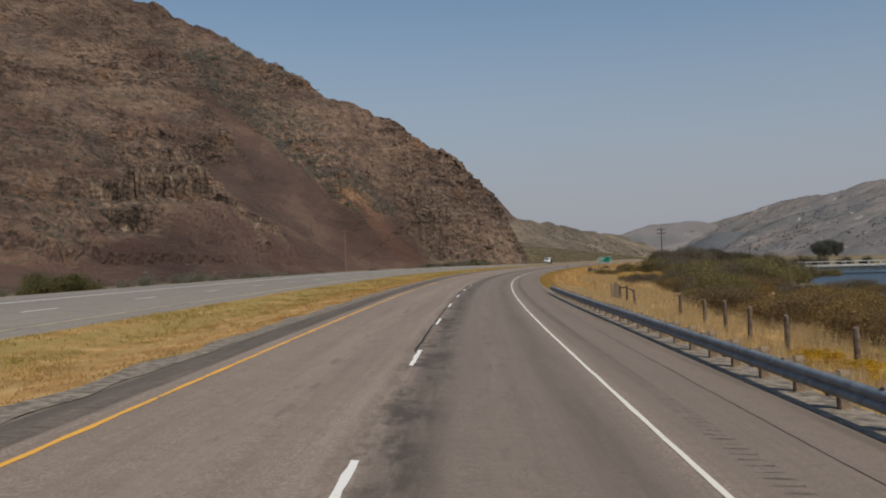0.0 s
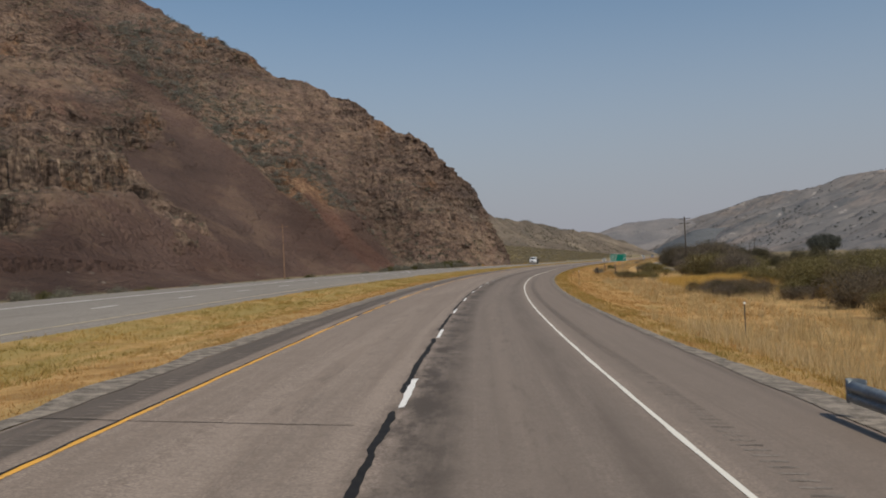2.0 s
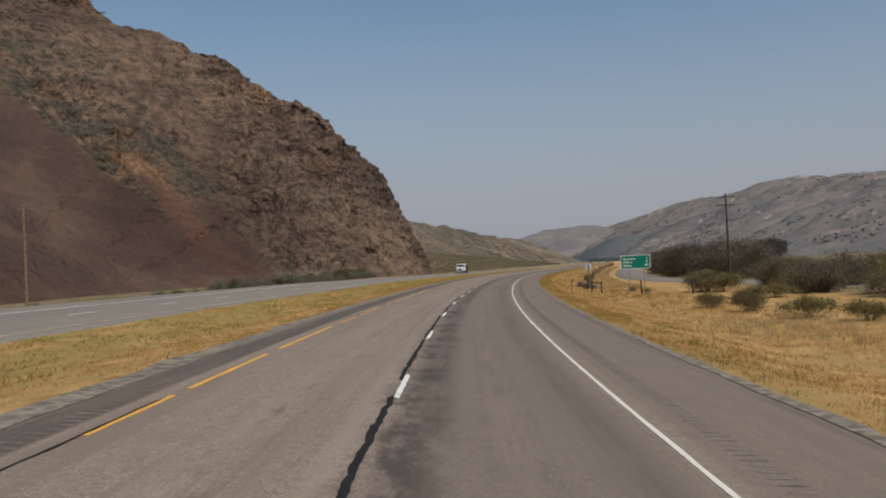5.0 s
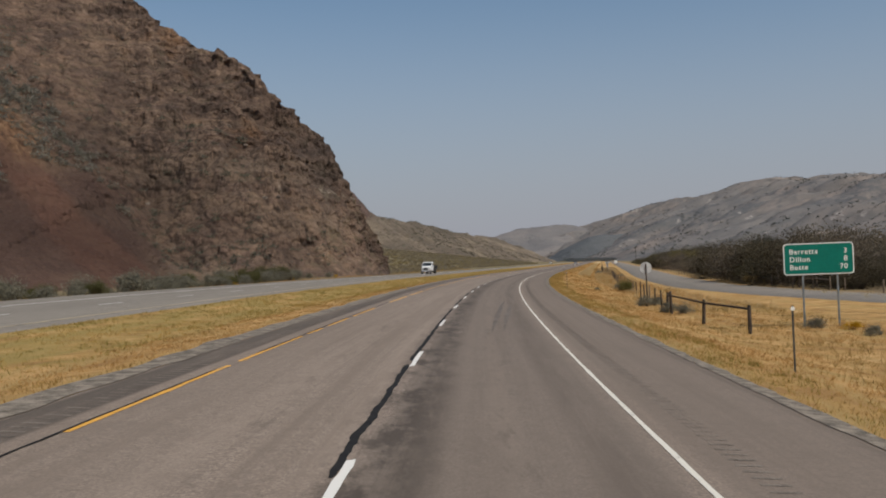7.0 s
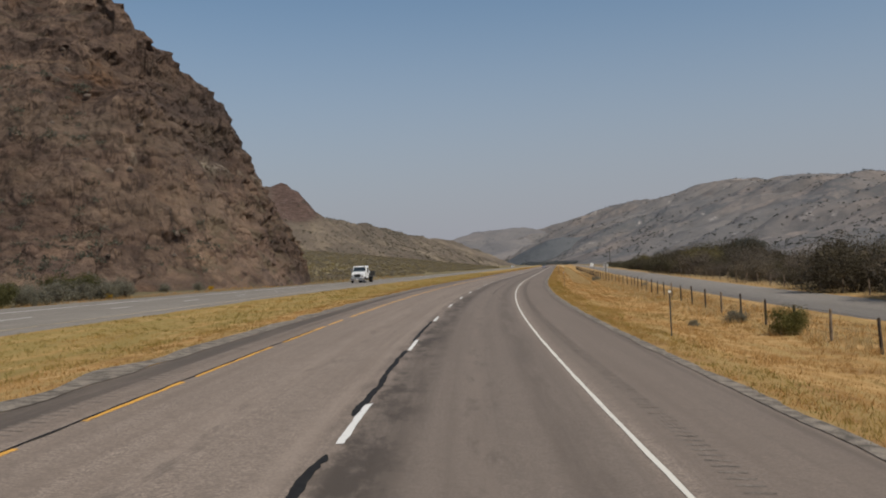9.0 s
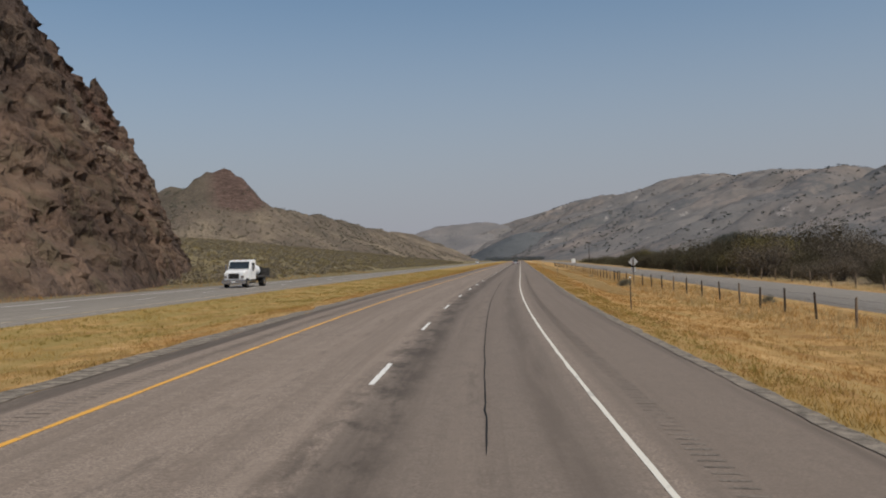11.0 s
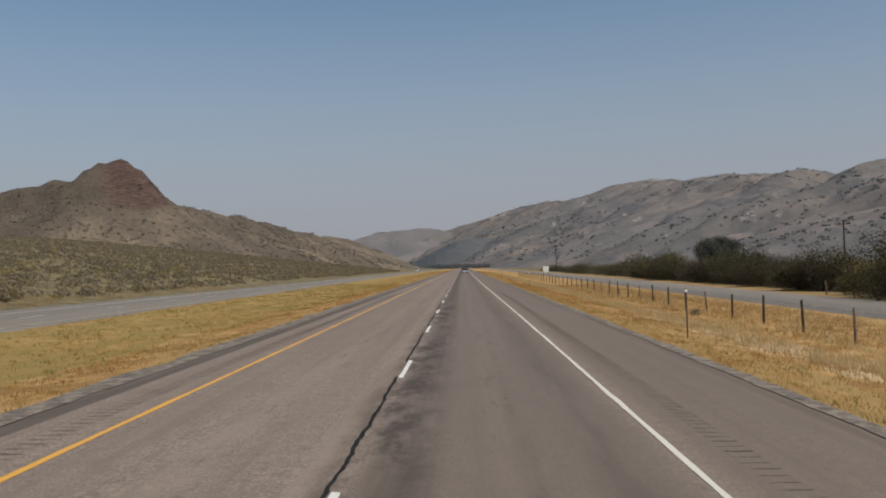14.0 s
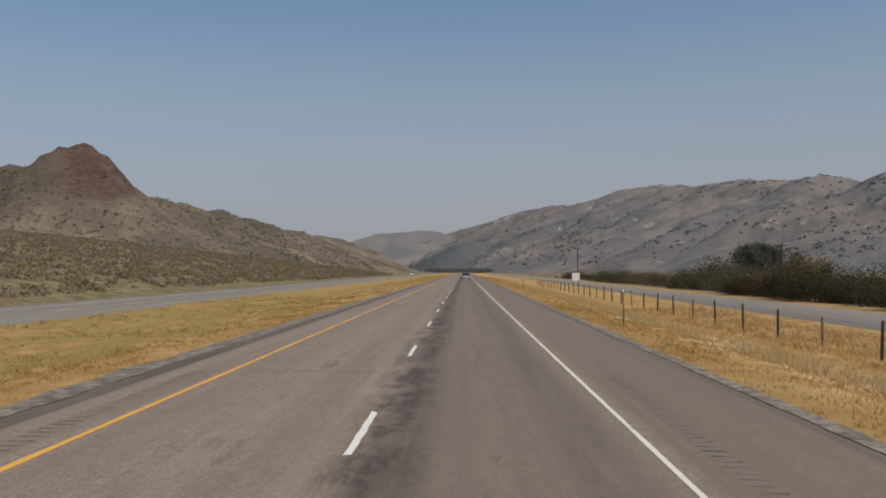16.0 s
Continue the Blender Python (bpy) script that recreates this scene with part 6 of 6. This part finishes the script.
proto = {
    "olive": bush("willow_bush", "dense olive-green willow bush in dry grass", "bush", 4.4, 2.8, 6500, 0.07, M["willow"], 21, 11, 16, "willow thicket"),
    "olive_low": bush("willow_bush", "low rounded olive willow bush in dry grass", "bush", 3.6, 1.8, 4500, 0.062, M["willow"], 22, 9, 12, "willow thicket"),
    "brown": bush("willow_bush", "leafless brown willow thicket with dark shaded base", "bush", 4.6, 3.2, 6500, 0.075, M["willow_brown"], 23, 16, 40, "willow thicket", 0.12),
    "thicket": bush("willow_bush", "tall dark olive-brown willow beside the frontage road", "bush", 4.6, 3.3, 13000, 0.052, M["willow_dark"], 28, 13, 18, "willow thicket"),
    "gold": bush("willow_bush", "orange-brown autumn willow bush behind dry grass", "bush", 4.2, 2.2, 5500, 0.062, M["willow_gold"], 24, 10, 14, "willow thicket"),
    "sage": bush("sagebrush", "grey-green sagebrush clump on dry ground", "shrub", 1.6, 1.0, 3000, 0.038, M["sage"], 25, 7, 5, "sagebrush"),
    "sage_olive": bush("sagebrush", "olive sagebrush clump on dry ground", "shrub", 1.7, 1.1, 5200, 0.036, M["sage_olive"], 26, 8, 5, "sagebrush"),
    "verge_bush": bush("verge_shrub", "compact rounded olive-green shrub beside the fence", "shrub", 2.0, 1.55, 9000, 0.035, M["verge_leaf"], 33, 9, 6),
    "rabbit": bush("rabbitbrush", "rabbitbrush covered in bright yellow flowers", "shrub", 1.5, 0.85, 1300, 0.045, M["rabbit"], 27, 7, 8, "rabbitbrush"),
}
used = set()


def plant(kind, s, l, k=1.0, tall=1.0):
    p = spot(s, l)
    m = Matrix.Translation((p.x, p.y, p.z - 0.05)) @ Matrix.Rotation(random.uniform(0, 6.28), 4, "Z") @ Matrix.Diagonal((k, k, k * tall, 1))
    if kind not in used:
        used.add(kind)
        proto[kind].matrix_basis = m
        return proto[kind]
    ob = copy_thing(proto[kind], Matrix())
    ob.matrix_basis = m
    return ob


random.seed(77)
# willows between the first fence and the river: low gold ones first, then the olive mass
for i in range(20):
    plant("gold", 27 + 1.9 * i + random.uniform(-0.8, 0.8), random.uniform(16.8, 20.5), random.uniform(0.85, 1.2), random.uniform(0.85, 1.1))
for i in range(128):
    s = 57 + 103 * (i + random.random()) / 128
    near = float(np.interp(s, (57, 95, 120, 160), (17.5, 19.5, 23.5, 28)))
    # far side cut along a sight line from the camera to the bridge
    far = min(47, 1.0 + 0.37 * (s - 17))
    l = near + max(far - near, 1.0) * random.random() ** 1.2
    kind = random.choice(("olive", "olive", "olive_low", "gold", "brown") if l < near + 8 else ("olive", "olive", "olive", "brown"))
    low = 0.62 if l > 1 + 0.4 * (s - 29) else 1.0        # kept low to fit the camera's view of the bridge
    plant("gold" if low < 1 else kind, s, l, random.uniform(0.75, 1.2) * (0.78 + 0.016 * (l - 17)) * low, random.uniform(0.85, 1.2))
for i in range(38):                                        # low growth on the bank before the bridge
    s = random.uniform(52, 104)
    plant(random.choice(("gold", "gold", "brown", "olive_low")), s, random.uniform(19.5, 24) + 0.28 * max(s - 60, 0) + random.uniform(0, 7), random.uniform(0.5, 0.72), random.uniform(0.8, 1.0))
for x, y, k in ((82, 262, 1.7), (88, 266, 1.9), (95, 262, 1.5), (102, 268, 1.4), (110, 270, 1.2), (75, 256, 1.3), (118, 274, 1.1)):
    b = plant("thicket", 200, 60, k, 0.95)
    b.matrix_basis = Matrix.Translation((x, y, -2.2)) @ b.matrix_basis.to_3x3().to_4x4()
for i in range(16):                                        # dark twiggy shrubs before the reeds
    plant(random.choice(("brown", "brown", "thicket")), random.uniform(122, 148), random.uniform(18.5, 24), random.uniform(0.4, 0.62), random.uniform(0.8, 1.0))
for i in range(12):
    plant(random.choice(("olive", "brown")), 150 + 3 * i, random.uniform(40, 46), random.uniform(0.9, 1.3))
for s, l, k in ((106, -27.5, 1.2), (109, -28.4, 1.0), (112, -27.2, 1.3), (115, -29, 1.1), (119, -28, 1.4), (124, -29.5, 1.1), (128, -28.5, 1.3), (133, -30, 1.2), (103, -28.8, 1.1)):
    plant("sage", s, l, k, 1.1)
for i in range(23):                                        # behind the sign and along the frontage road's start
    s = 178 + 3.0 * i + random.uniform(-1.5, 1.5)
    plant(random.choice(("brown", "olive", "brown", "olive_low")), s, random.uniform(25, 34) + max(0, (s - 205) * 0.1), random.uniform(0.95, 1.45))
for i in range(34):                                        # olive and brown mass behind the reeds
    s = 188 + 1.5 * i + random.uniform(-2, 2)
    plant(random.choice(("brown", "olive_low", "olive", "olive")), s, random.uniform(34, 64), random.uniform(1.05, 1.5), random.uniform(0.8, 1.0))
for s, l, k in ((230, 21.6, 1.25), (232.5, 22.6, 1.4), (228, 23, 1.2), (197, 17.5, 0.8), (203, 16.6, 0.7), (190, 18.5, 0.8), (186, 20, 0.7), (209, 20.5, 0.8), (214, 24, 0.8)):
    plant("olive_low", s, l, k)
for i in range(66):                                        # thicket beyond the frontage road
    s = 258 + 4.6 * i + random.uniform(-1.5, 1.5)
    l = front_near(min(s, 600)) + random.uniform(10.0, 15)
    tall = 0.92 + 0.28 * noise.noise((s * 0.06, 4, 1)) + random.uniform(-0.12, 0.12)
    big = float(np.interp(s, (258, 278, 288, 334, 346, 408, 424, 462, 474, 560, 620, 720), (0.9, 1.0, 1.8, 2.0, 0.8, 0.75, 1.9, 1.9, 1.4, 1.3, 0.9, 0.6)))
    plant(random.choice(("brown", "thicket") if s < 425 else ("thicket", "thicket", "olive", "thicket")), s, l, random.uniform(0.65, 1.35) * big, tall)
    if random.random() < 0.55 and s < 480:
        plant(random.choice(("brown", "thicket") if s < 425 else ("brown", "thicket", "thicket")), s + 2, l + random.uniform(4, 11), random.uniform(0.9, 1.6) * big, tall)
for i in range(13):                                        # tall old willows further up the frontage road
    plant(random.choice(("thicket", "brown", "thicket")), 398 + 6.0 * i + random.uniform(-3, 3), random.uniform(42, 60), random.uniform(1.4, 2.3), random.uniform(0.8, 1.0))
# single shrubs on the verge
plant("verge_bush", 293.8, 14.4)
plant("gold", 300.2, 28.6, 0.6, 1.1)
for s, l, k in ((256, 12.6, 0.9), (254.5, 13.3, 0.8), (262.8, 12.2, 1.0), (264.5, 13.1, 0.9), (302, 14.6, 0.9), (405, 13.9, 0.95), (406.4, 14.2, 0.9), (300, 11.8, 0.45), (241, 16.2, 0.7), (237, 17.2, 0.6), (368, 18.2, 0.7), (445, 13.8, 0.5)):
    plant("sage", s, l, k)
for s, l, k in ((26, 11.2, 0.95), (28.5, 11.6, 1.15), (31, 11.4, 1.1), (33.5, 11.8, 0.9), (22, 11.0, 1.0), (19, 11.6, 0.9), (70, 12, 0.5), (239.5, 17.4, 0.6), (306, 31.5, 1.1)):
    plant("rabbit", s, l, k)
# scrub at the foot of the hill
for i in range(44):
    s = 120 + 6.0 * i + random.uniform(-3, 3)
    lo = opp_near(s) - OPP_W - 5
    big = 1.8 if 250 < s < 345 else 1.1
    plant(random.choice(("sage", "sage", "sage", "sage_olive")), s, lo - random.uniform(0, 5), random.uniform(0.8, 1.5) * big, 1.15)
for i in range(30):
    s = 262 + 2.7 * i + random.uniform(-1, 1)
    plant(random.choice(("sage", "sage", "sage", "sage_olive")), s, opp_near(s) - OPP_W - random.uniform(4.5, 8), random.uniform(1.2, 1.9), 1.2)
for s, l, k in ((70, -43, 1.8), (74, -46, 1.7), (60, -41, 2.0), (95, -50, 1.7), (104, -52, 1.6), (110, -53, 1.8), (121, -54, 1.6), (126, -55, 1.5), (84, -48, 1.4), (75, -31, 1.3), (78, -33, 1.5), (93, -34, 1.1), (96, -36, 1.2), (101, -36, 1.0), (105, -37, 1.2), (70, -36, 1.6), (64, -34, 1.4)):
    plant("sage", s, l, k)
for s, l, k in ((88, -26.6, 1.5), (90.5, -27.2, 1.7), (84, -26.6, 1.4), (79, -26.9, 1.6), (97, -27.6, 1.3), (100, -27.9, 1.2), (76, -27.5, 1.3)):
    plant("sage", s, l, k, 1.1)
for s, l, k in ((69, -28, 1.9), (66, -29.5, 2.2), (72, -30.5, 1.8), (63, -28.5, 1.7), (74, -33, 1.9)):
    plant("sage_olive", s, l, k, 1.2)
for i in range(7):
    plant("rabbit", 230 + 26 * i, opp_near(230 + 26 * i) - OPP_W - random.uniform(4.5, 7), 0.8)


def scatter(name, label, pos, size, per, leaf, mat, seed, squash=0.75):
    """Many small shrubs as one piece of stuff: pos are their feet, size their widths."""
    r = np.random.RandomState(seed)
    n = len(pos) * per
    c = np.repeat(pos, per, 0)
    sz = np.repeat(size, per)
    d = r.normal(0, 1, (n, 3))
    d /= np.linalg.norm(d, axis=1)[:, None]
    d[:, 2] = np.abs(d[:, 2]) * squash
    c = c + d * (sz * 0.5 * r.uniform(0.4, 1.05, n))[:, None]
    a, b = r.normal(0, 1, (n, 3)), r.normal(0, 1, (n, 3))
    a /= np.linalg.norm(a, axis=1)[:, None]
    b = np.cross(a, b)
    b /= np.linalg.norm(b, axis=1)[:, None]
    q = (leaf * sz * r.uniform(0.6, 1.3, n))[:, None]
    v = np.stack([c - a * q, c + b * q * 0.7, c + a * q], 1).reshape(-1, 3)
    return tagged(quick_mesh(name, v, np.arange(3 * n).reshape(-1, 3), mat), label, "scrub", kind="stuff")


r_ = np.random.RandomState(41)


def bench_spots(n, s0, s1, d0, d1):
    s = r_.uniform(s0, s1, n)
    l = np.array([opp_near(q) for q in s]) - OPP_W - d0 - (d1 - d0) * r_.uniform(0, 1, n) ** 1.3
    return at_many(s, l)


for j, mname in enumerate(("bench_grey", "bench_olive", "bench_yellow")):
    pos = bench_spots(6500 if j < 2 else 380, 405, 900, 3.5, 175 if j < 2 else 70)
    scatter("bench_sagebrush", "sagebrush covering the gentle slope below the butte", pos, r_.uniform(0.7, 1.9, len(pos)), 26, 0.16, M[mname], 50 + j)
for j, mname in enumerate(("willow_far", "willow_dark")):
    s = np.concatenate([r_.uniform(478, 760, 130), r_.uniform(120, 360, 60)])
    l = np.concatenate([21.2 + r_.uniform(11, 24, 130), r_.uniform(162, 200, 60)])
    w = r_.uniform(3.5, 8.5, 190) * (0.85 + 0.3 * np.sin(s * 0.09)) * np.where(s > 600, 0.7, 1.0)
    scatter("far_willow_thicket", "olive and brown willow thicket along the river further up the valley", at_many(s, l), w, 1500, 0.021, M[mname], 80 + j, 0.95)
hx, hy = r_.uniform(-225, 28, 22000), r_.uniform(120, 460, 22000)
hz_, hc, hs_, hd, ha, hr = near_hill(hx, hy, True)
grow = np.array([noise.noise((x * 0.02, y * 0.02, 5)) for x, y in zip(hx, hy)])
rim = (hs_ > 0.04) & (hs_ < 0.5) & (ha > 395)
ok = (hd > 2) & (hr < 1.0) & (hz_ < 15 + 0.5 * hd + np.clip(-hx, 0, 999)) & (hs_ < 0.5) & ((grow + r_.uniform(-0.25, 0.3, len(hx)) > 0.12) | rim)
hp = np.stack([hx, hy, hz_ - 0.1], 1)[ok]
scatter("hill_scrub", "sparse grey scrub dotted over the rocky hillside", hp, r_.uniform(0.9, 2.4, len(hp)), 36, 0.12, M["hill_sage"], 61)
ex_, ey_ = r_.uniform(-150, -20, 30000), r_.uniform(250, 430, 30000)
ez_, ec, es, ed, ea, er = near_hill(ex_, ey_, True)
gap = ea - (397 + 0.16 * ed + np.clip(31 - 0.33 * ed, 4, 40))
ok = (ed > 22) & (ed < 125) & (gap > -1) & (gap < 19) & (es < 0.6) & (r_.uniform(0, 1, len(ex_)) < 0.55 * np.clip(1.2 - gap / 19, 0, 1))
sp_ = np.stack([ex_, ey_, ez_ - 0.15], 1)[ok]
scatter("scree_edge_sage", "grey-green sage clumps along the edge of the scree", sp_, r_.uniform(1.5, 3.6, len(sp_)), 70, 0.09, M["edge_sage"], 64)
bx, by = r_.uniform(-300, 300, 26000), r_.uniform(770, 1250, 26000)
bz = butte(bx, by)
ok = (bz > 3) & (bz < 58)
low = ok & (bz < 46) & (r_.uniform(0, 1, len(bx)) < np.clip(1.15 - bz / 46, 0, 1))
scatter("butte_sagebrush", "pale grey sagebrush thinning out up the foot of the butte", np.stack([bx, by, bz], 1)[low], r_.uniform(0.9, 2.6, low.sum()), 22, 0.16, M["bench_grey"], 65)
scatter("butte_scrub", "dark juniper and sage spots on the butte", np.stack([bx, by, bz], 1)[ok], r_.uniform(0.8, 2.1, ok.sum()), 12, 0.22, M["hill_sage"], 62, 0.55)
ex, ey = r_.uniform(320, 1100, 22000), r_.uniform(350, 2400, 22000)
ez = east_range(ex, ey)
gr = np.array([noise.noise((x * 0.006, y * 0.006, 8)) for x, y in zip(ex, ey)])
ok = (ez > 6) & (gr + r_.uniform(-0.2, 0.3, len(ex)) > 0.08)
scatter("range_scrub", "dark brush and juniper scattered over the dry range", np.stack([ex, ey, ez], 1)[ok], r_.uniform(1.4, 5.0, ok.sum()), 14, 0.22, M["range_leaf"], 63)


def rocks(name, label, pos, size, mat, seed):
    """Angular boulders, each a jittered lump of twenty faces, as one piece of stuff."""
    r = np.random.RandomState(seed)
    bm = bmesh.new()
    bmesh.ops.create_icosphere(bm, subdivisions=1, radius=1.0)
    sv = np.array([v.co[:] for v in bm.verts])
    st = np.array([[v.index for v in f.verts] for f in bm.faces])
    bm.free()
    V, T = [], []
    for i, (p, k) in enumerate(zip(pos, size)):
        v = sv * r.uniform(0.6, 1.25, (len(sv), 1)) * np.array([1, r.uniform(0.6, 1), r.uniform(0.5, 0.9)])
        a = r.uniform(0, 6.28)
        c, s = math.cos(a), math.sin(a)
        v = v @ np.array([[c, s, 0], [-s, c, 0], [0, 0, 1]]) * k
        V.append(v + p)
        T.append(st + i * len(sv))
    return tagged(quick_mesh(name, np.concatenate(V), np.concatenate(T), mat), label, "rocks", kind="stuff")


M["boulder"] = plain("dark_basalt_boulder", (0.125, 0.1, 0.082), 0.95, 0, 0.3, 0.8, 0.1)
cx, cy = r_.uniform(-200, 30, 5000), r_.uniform(150, 420, 5000)
cz, cc, cs, cd, ca, cr = near_hill(cx, cy, True)
ok = (cd > 1) & (cr < 1.1) & (cd < 110) & ((cc > 0.5) | (r_.uniform(0, 1, len(cx)) < 0.12))
rp = np.stack([cx, cy, cz - 0.3], 1)[ok][:2200]
rocks("hill_boulders", "dark angular boulders and outcrops on the hillside", rp, np.minimum(r_.gamma(1.6, 0.16, len(rp)) + 0.2, 0.75), M["boulder"], 71)


# ---- dark trees by the river ----
def tree(name, label, h, w, mat, seed):
    t = thing(name, label, "tree", group="riverside trees")
    bm = bm_new()
    r = random.Random(seed)
    bm_rod(bm, (0, 0, -0.4), (0.1, 0.05, h * 0.5), 0.06 * h * 0.5, 0.1, 9)
    lobes = []
    for i in range(17):
        a, z = i * 2.4, h * r.uniform(0.1, 0.85)
        d = w * 0.5 * r.uniform(0.35, 0.8) * (1.15 - abs(z / h - 0.5))
        tip = (d * math.cos(a), d * math.sin(a), z)
        bm_rod(bm, (0, 0, min(z * 0.6, h * 0.48)), tip, 0.08, 0.02, 6)
        lobes.append((*tip, w * r.uniform(0.2, 0.3), w * r.uniform(0.2, 0.3), h * r.uniform(0.15, 0.24)))
    part("trunk", bm, M["twig"], t)
    v, f = foliage(7000, lobes, 0.22, seed, 1.0, 0.4)
    quick_mesh("crown", v, f, mat, t)
    return t


t0 = tree("cottonwood_tree", "dark green cottonwood tree beside the river", 8.5, 8.0, M["dark_leaf"], 91)
spots_t = [(286, 752, 1.2), (293, 757, 1.35), (301, 763, 1.4), (308, 768, 1.2)]
for i, (x, y, k) in enumerate(spots_t):
    m = Matrix.Translation((x, y, -2.3)) @ Matrix.Rotation(i * 1.3, 4, "Z") @ Matrix.Diagonal((k * 1.15, k * 1.15, k * 1.3, 1))
    if i == 0:
        t0.matrix_basis = m
    else:
        copy_thing(t0, Matrix()).matrix_basis = m
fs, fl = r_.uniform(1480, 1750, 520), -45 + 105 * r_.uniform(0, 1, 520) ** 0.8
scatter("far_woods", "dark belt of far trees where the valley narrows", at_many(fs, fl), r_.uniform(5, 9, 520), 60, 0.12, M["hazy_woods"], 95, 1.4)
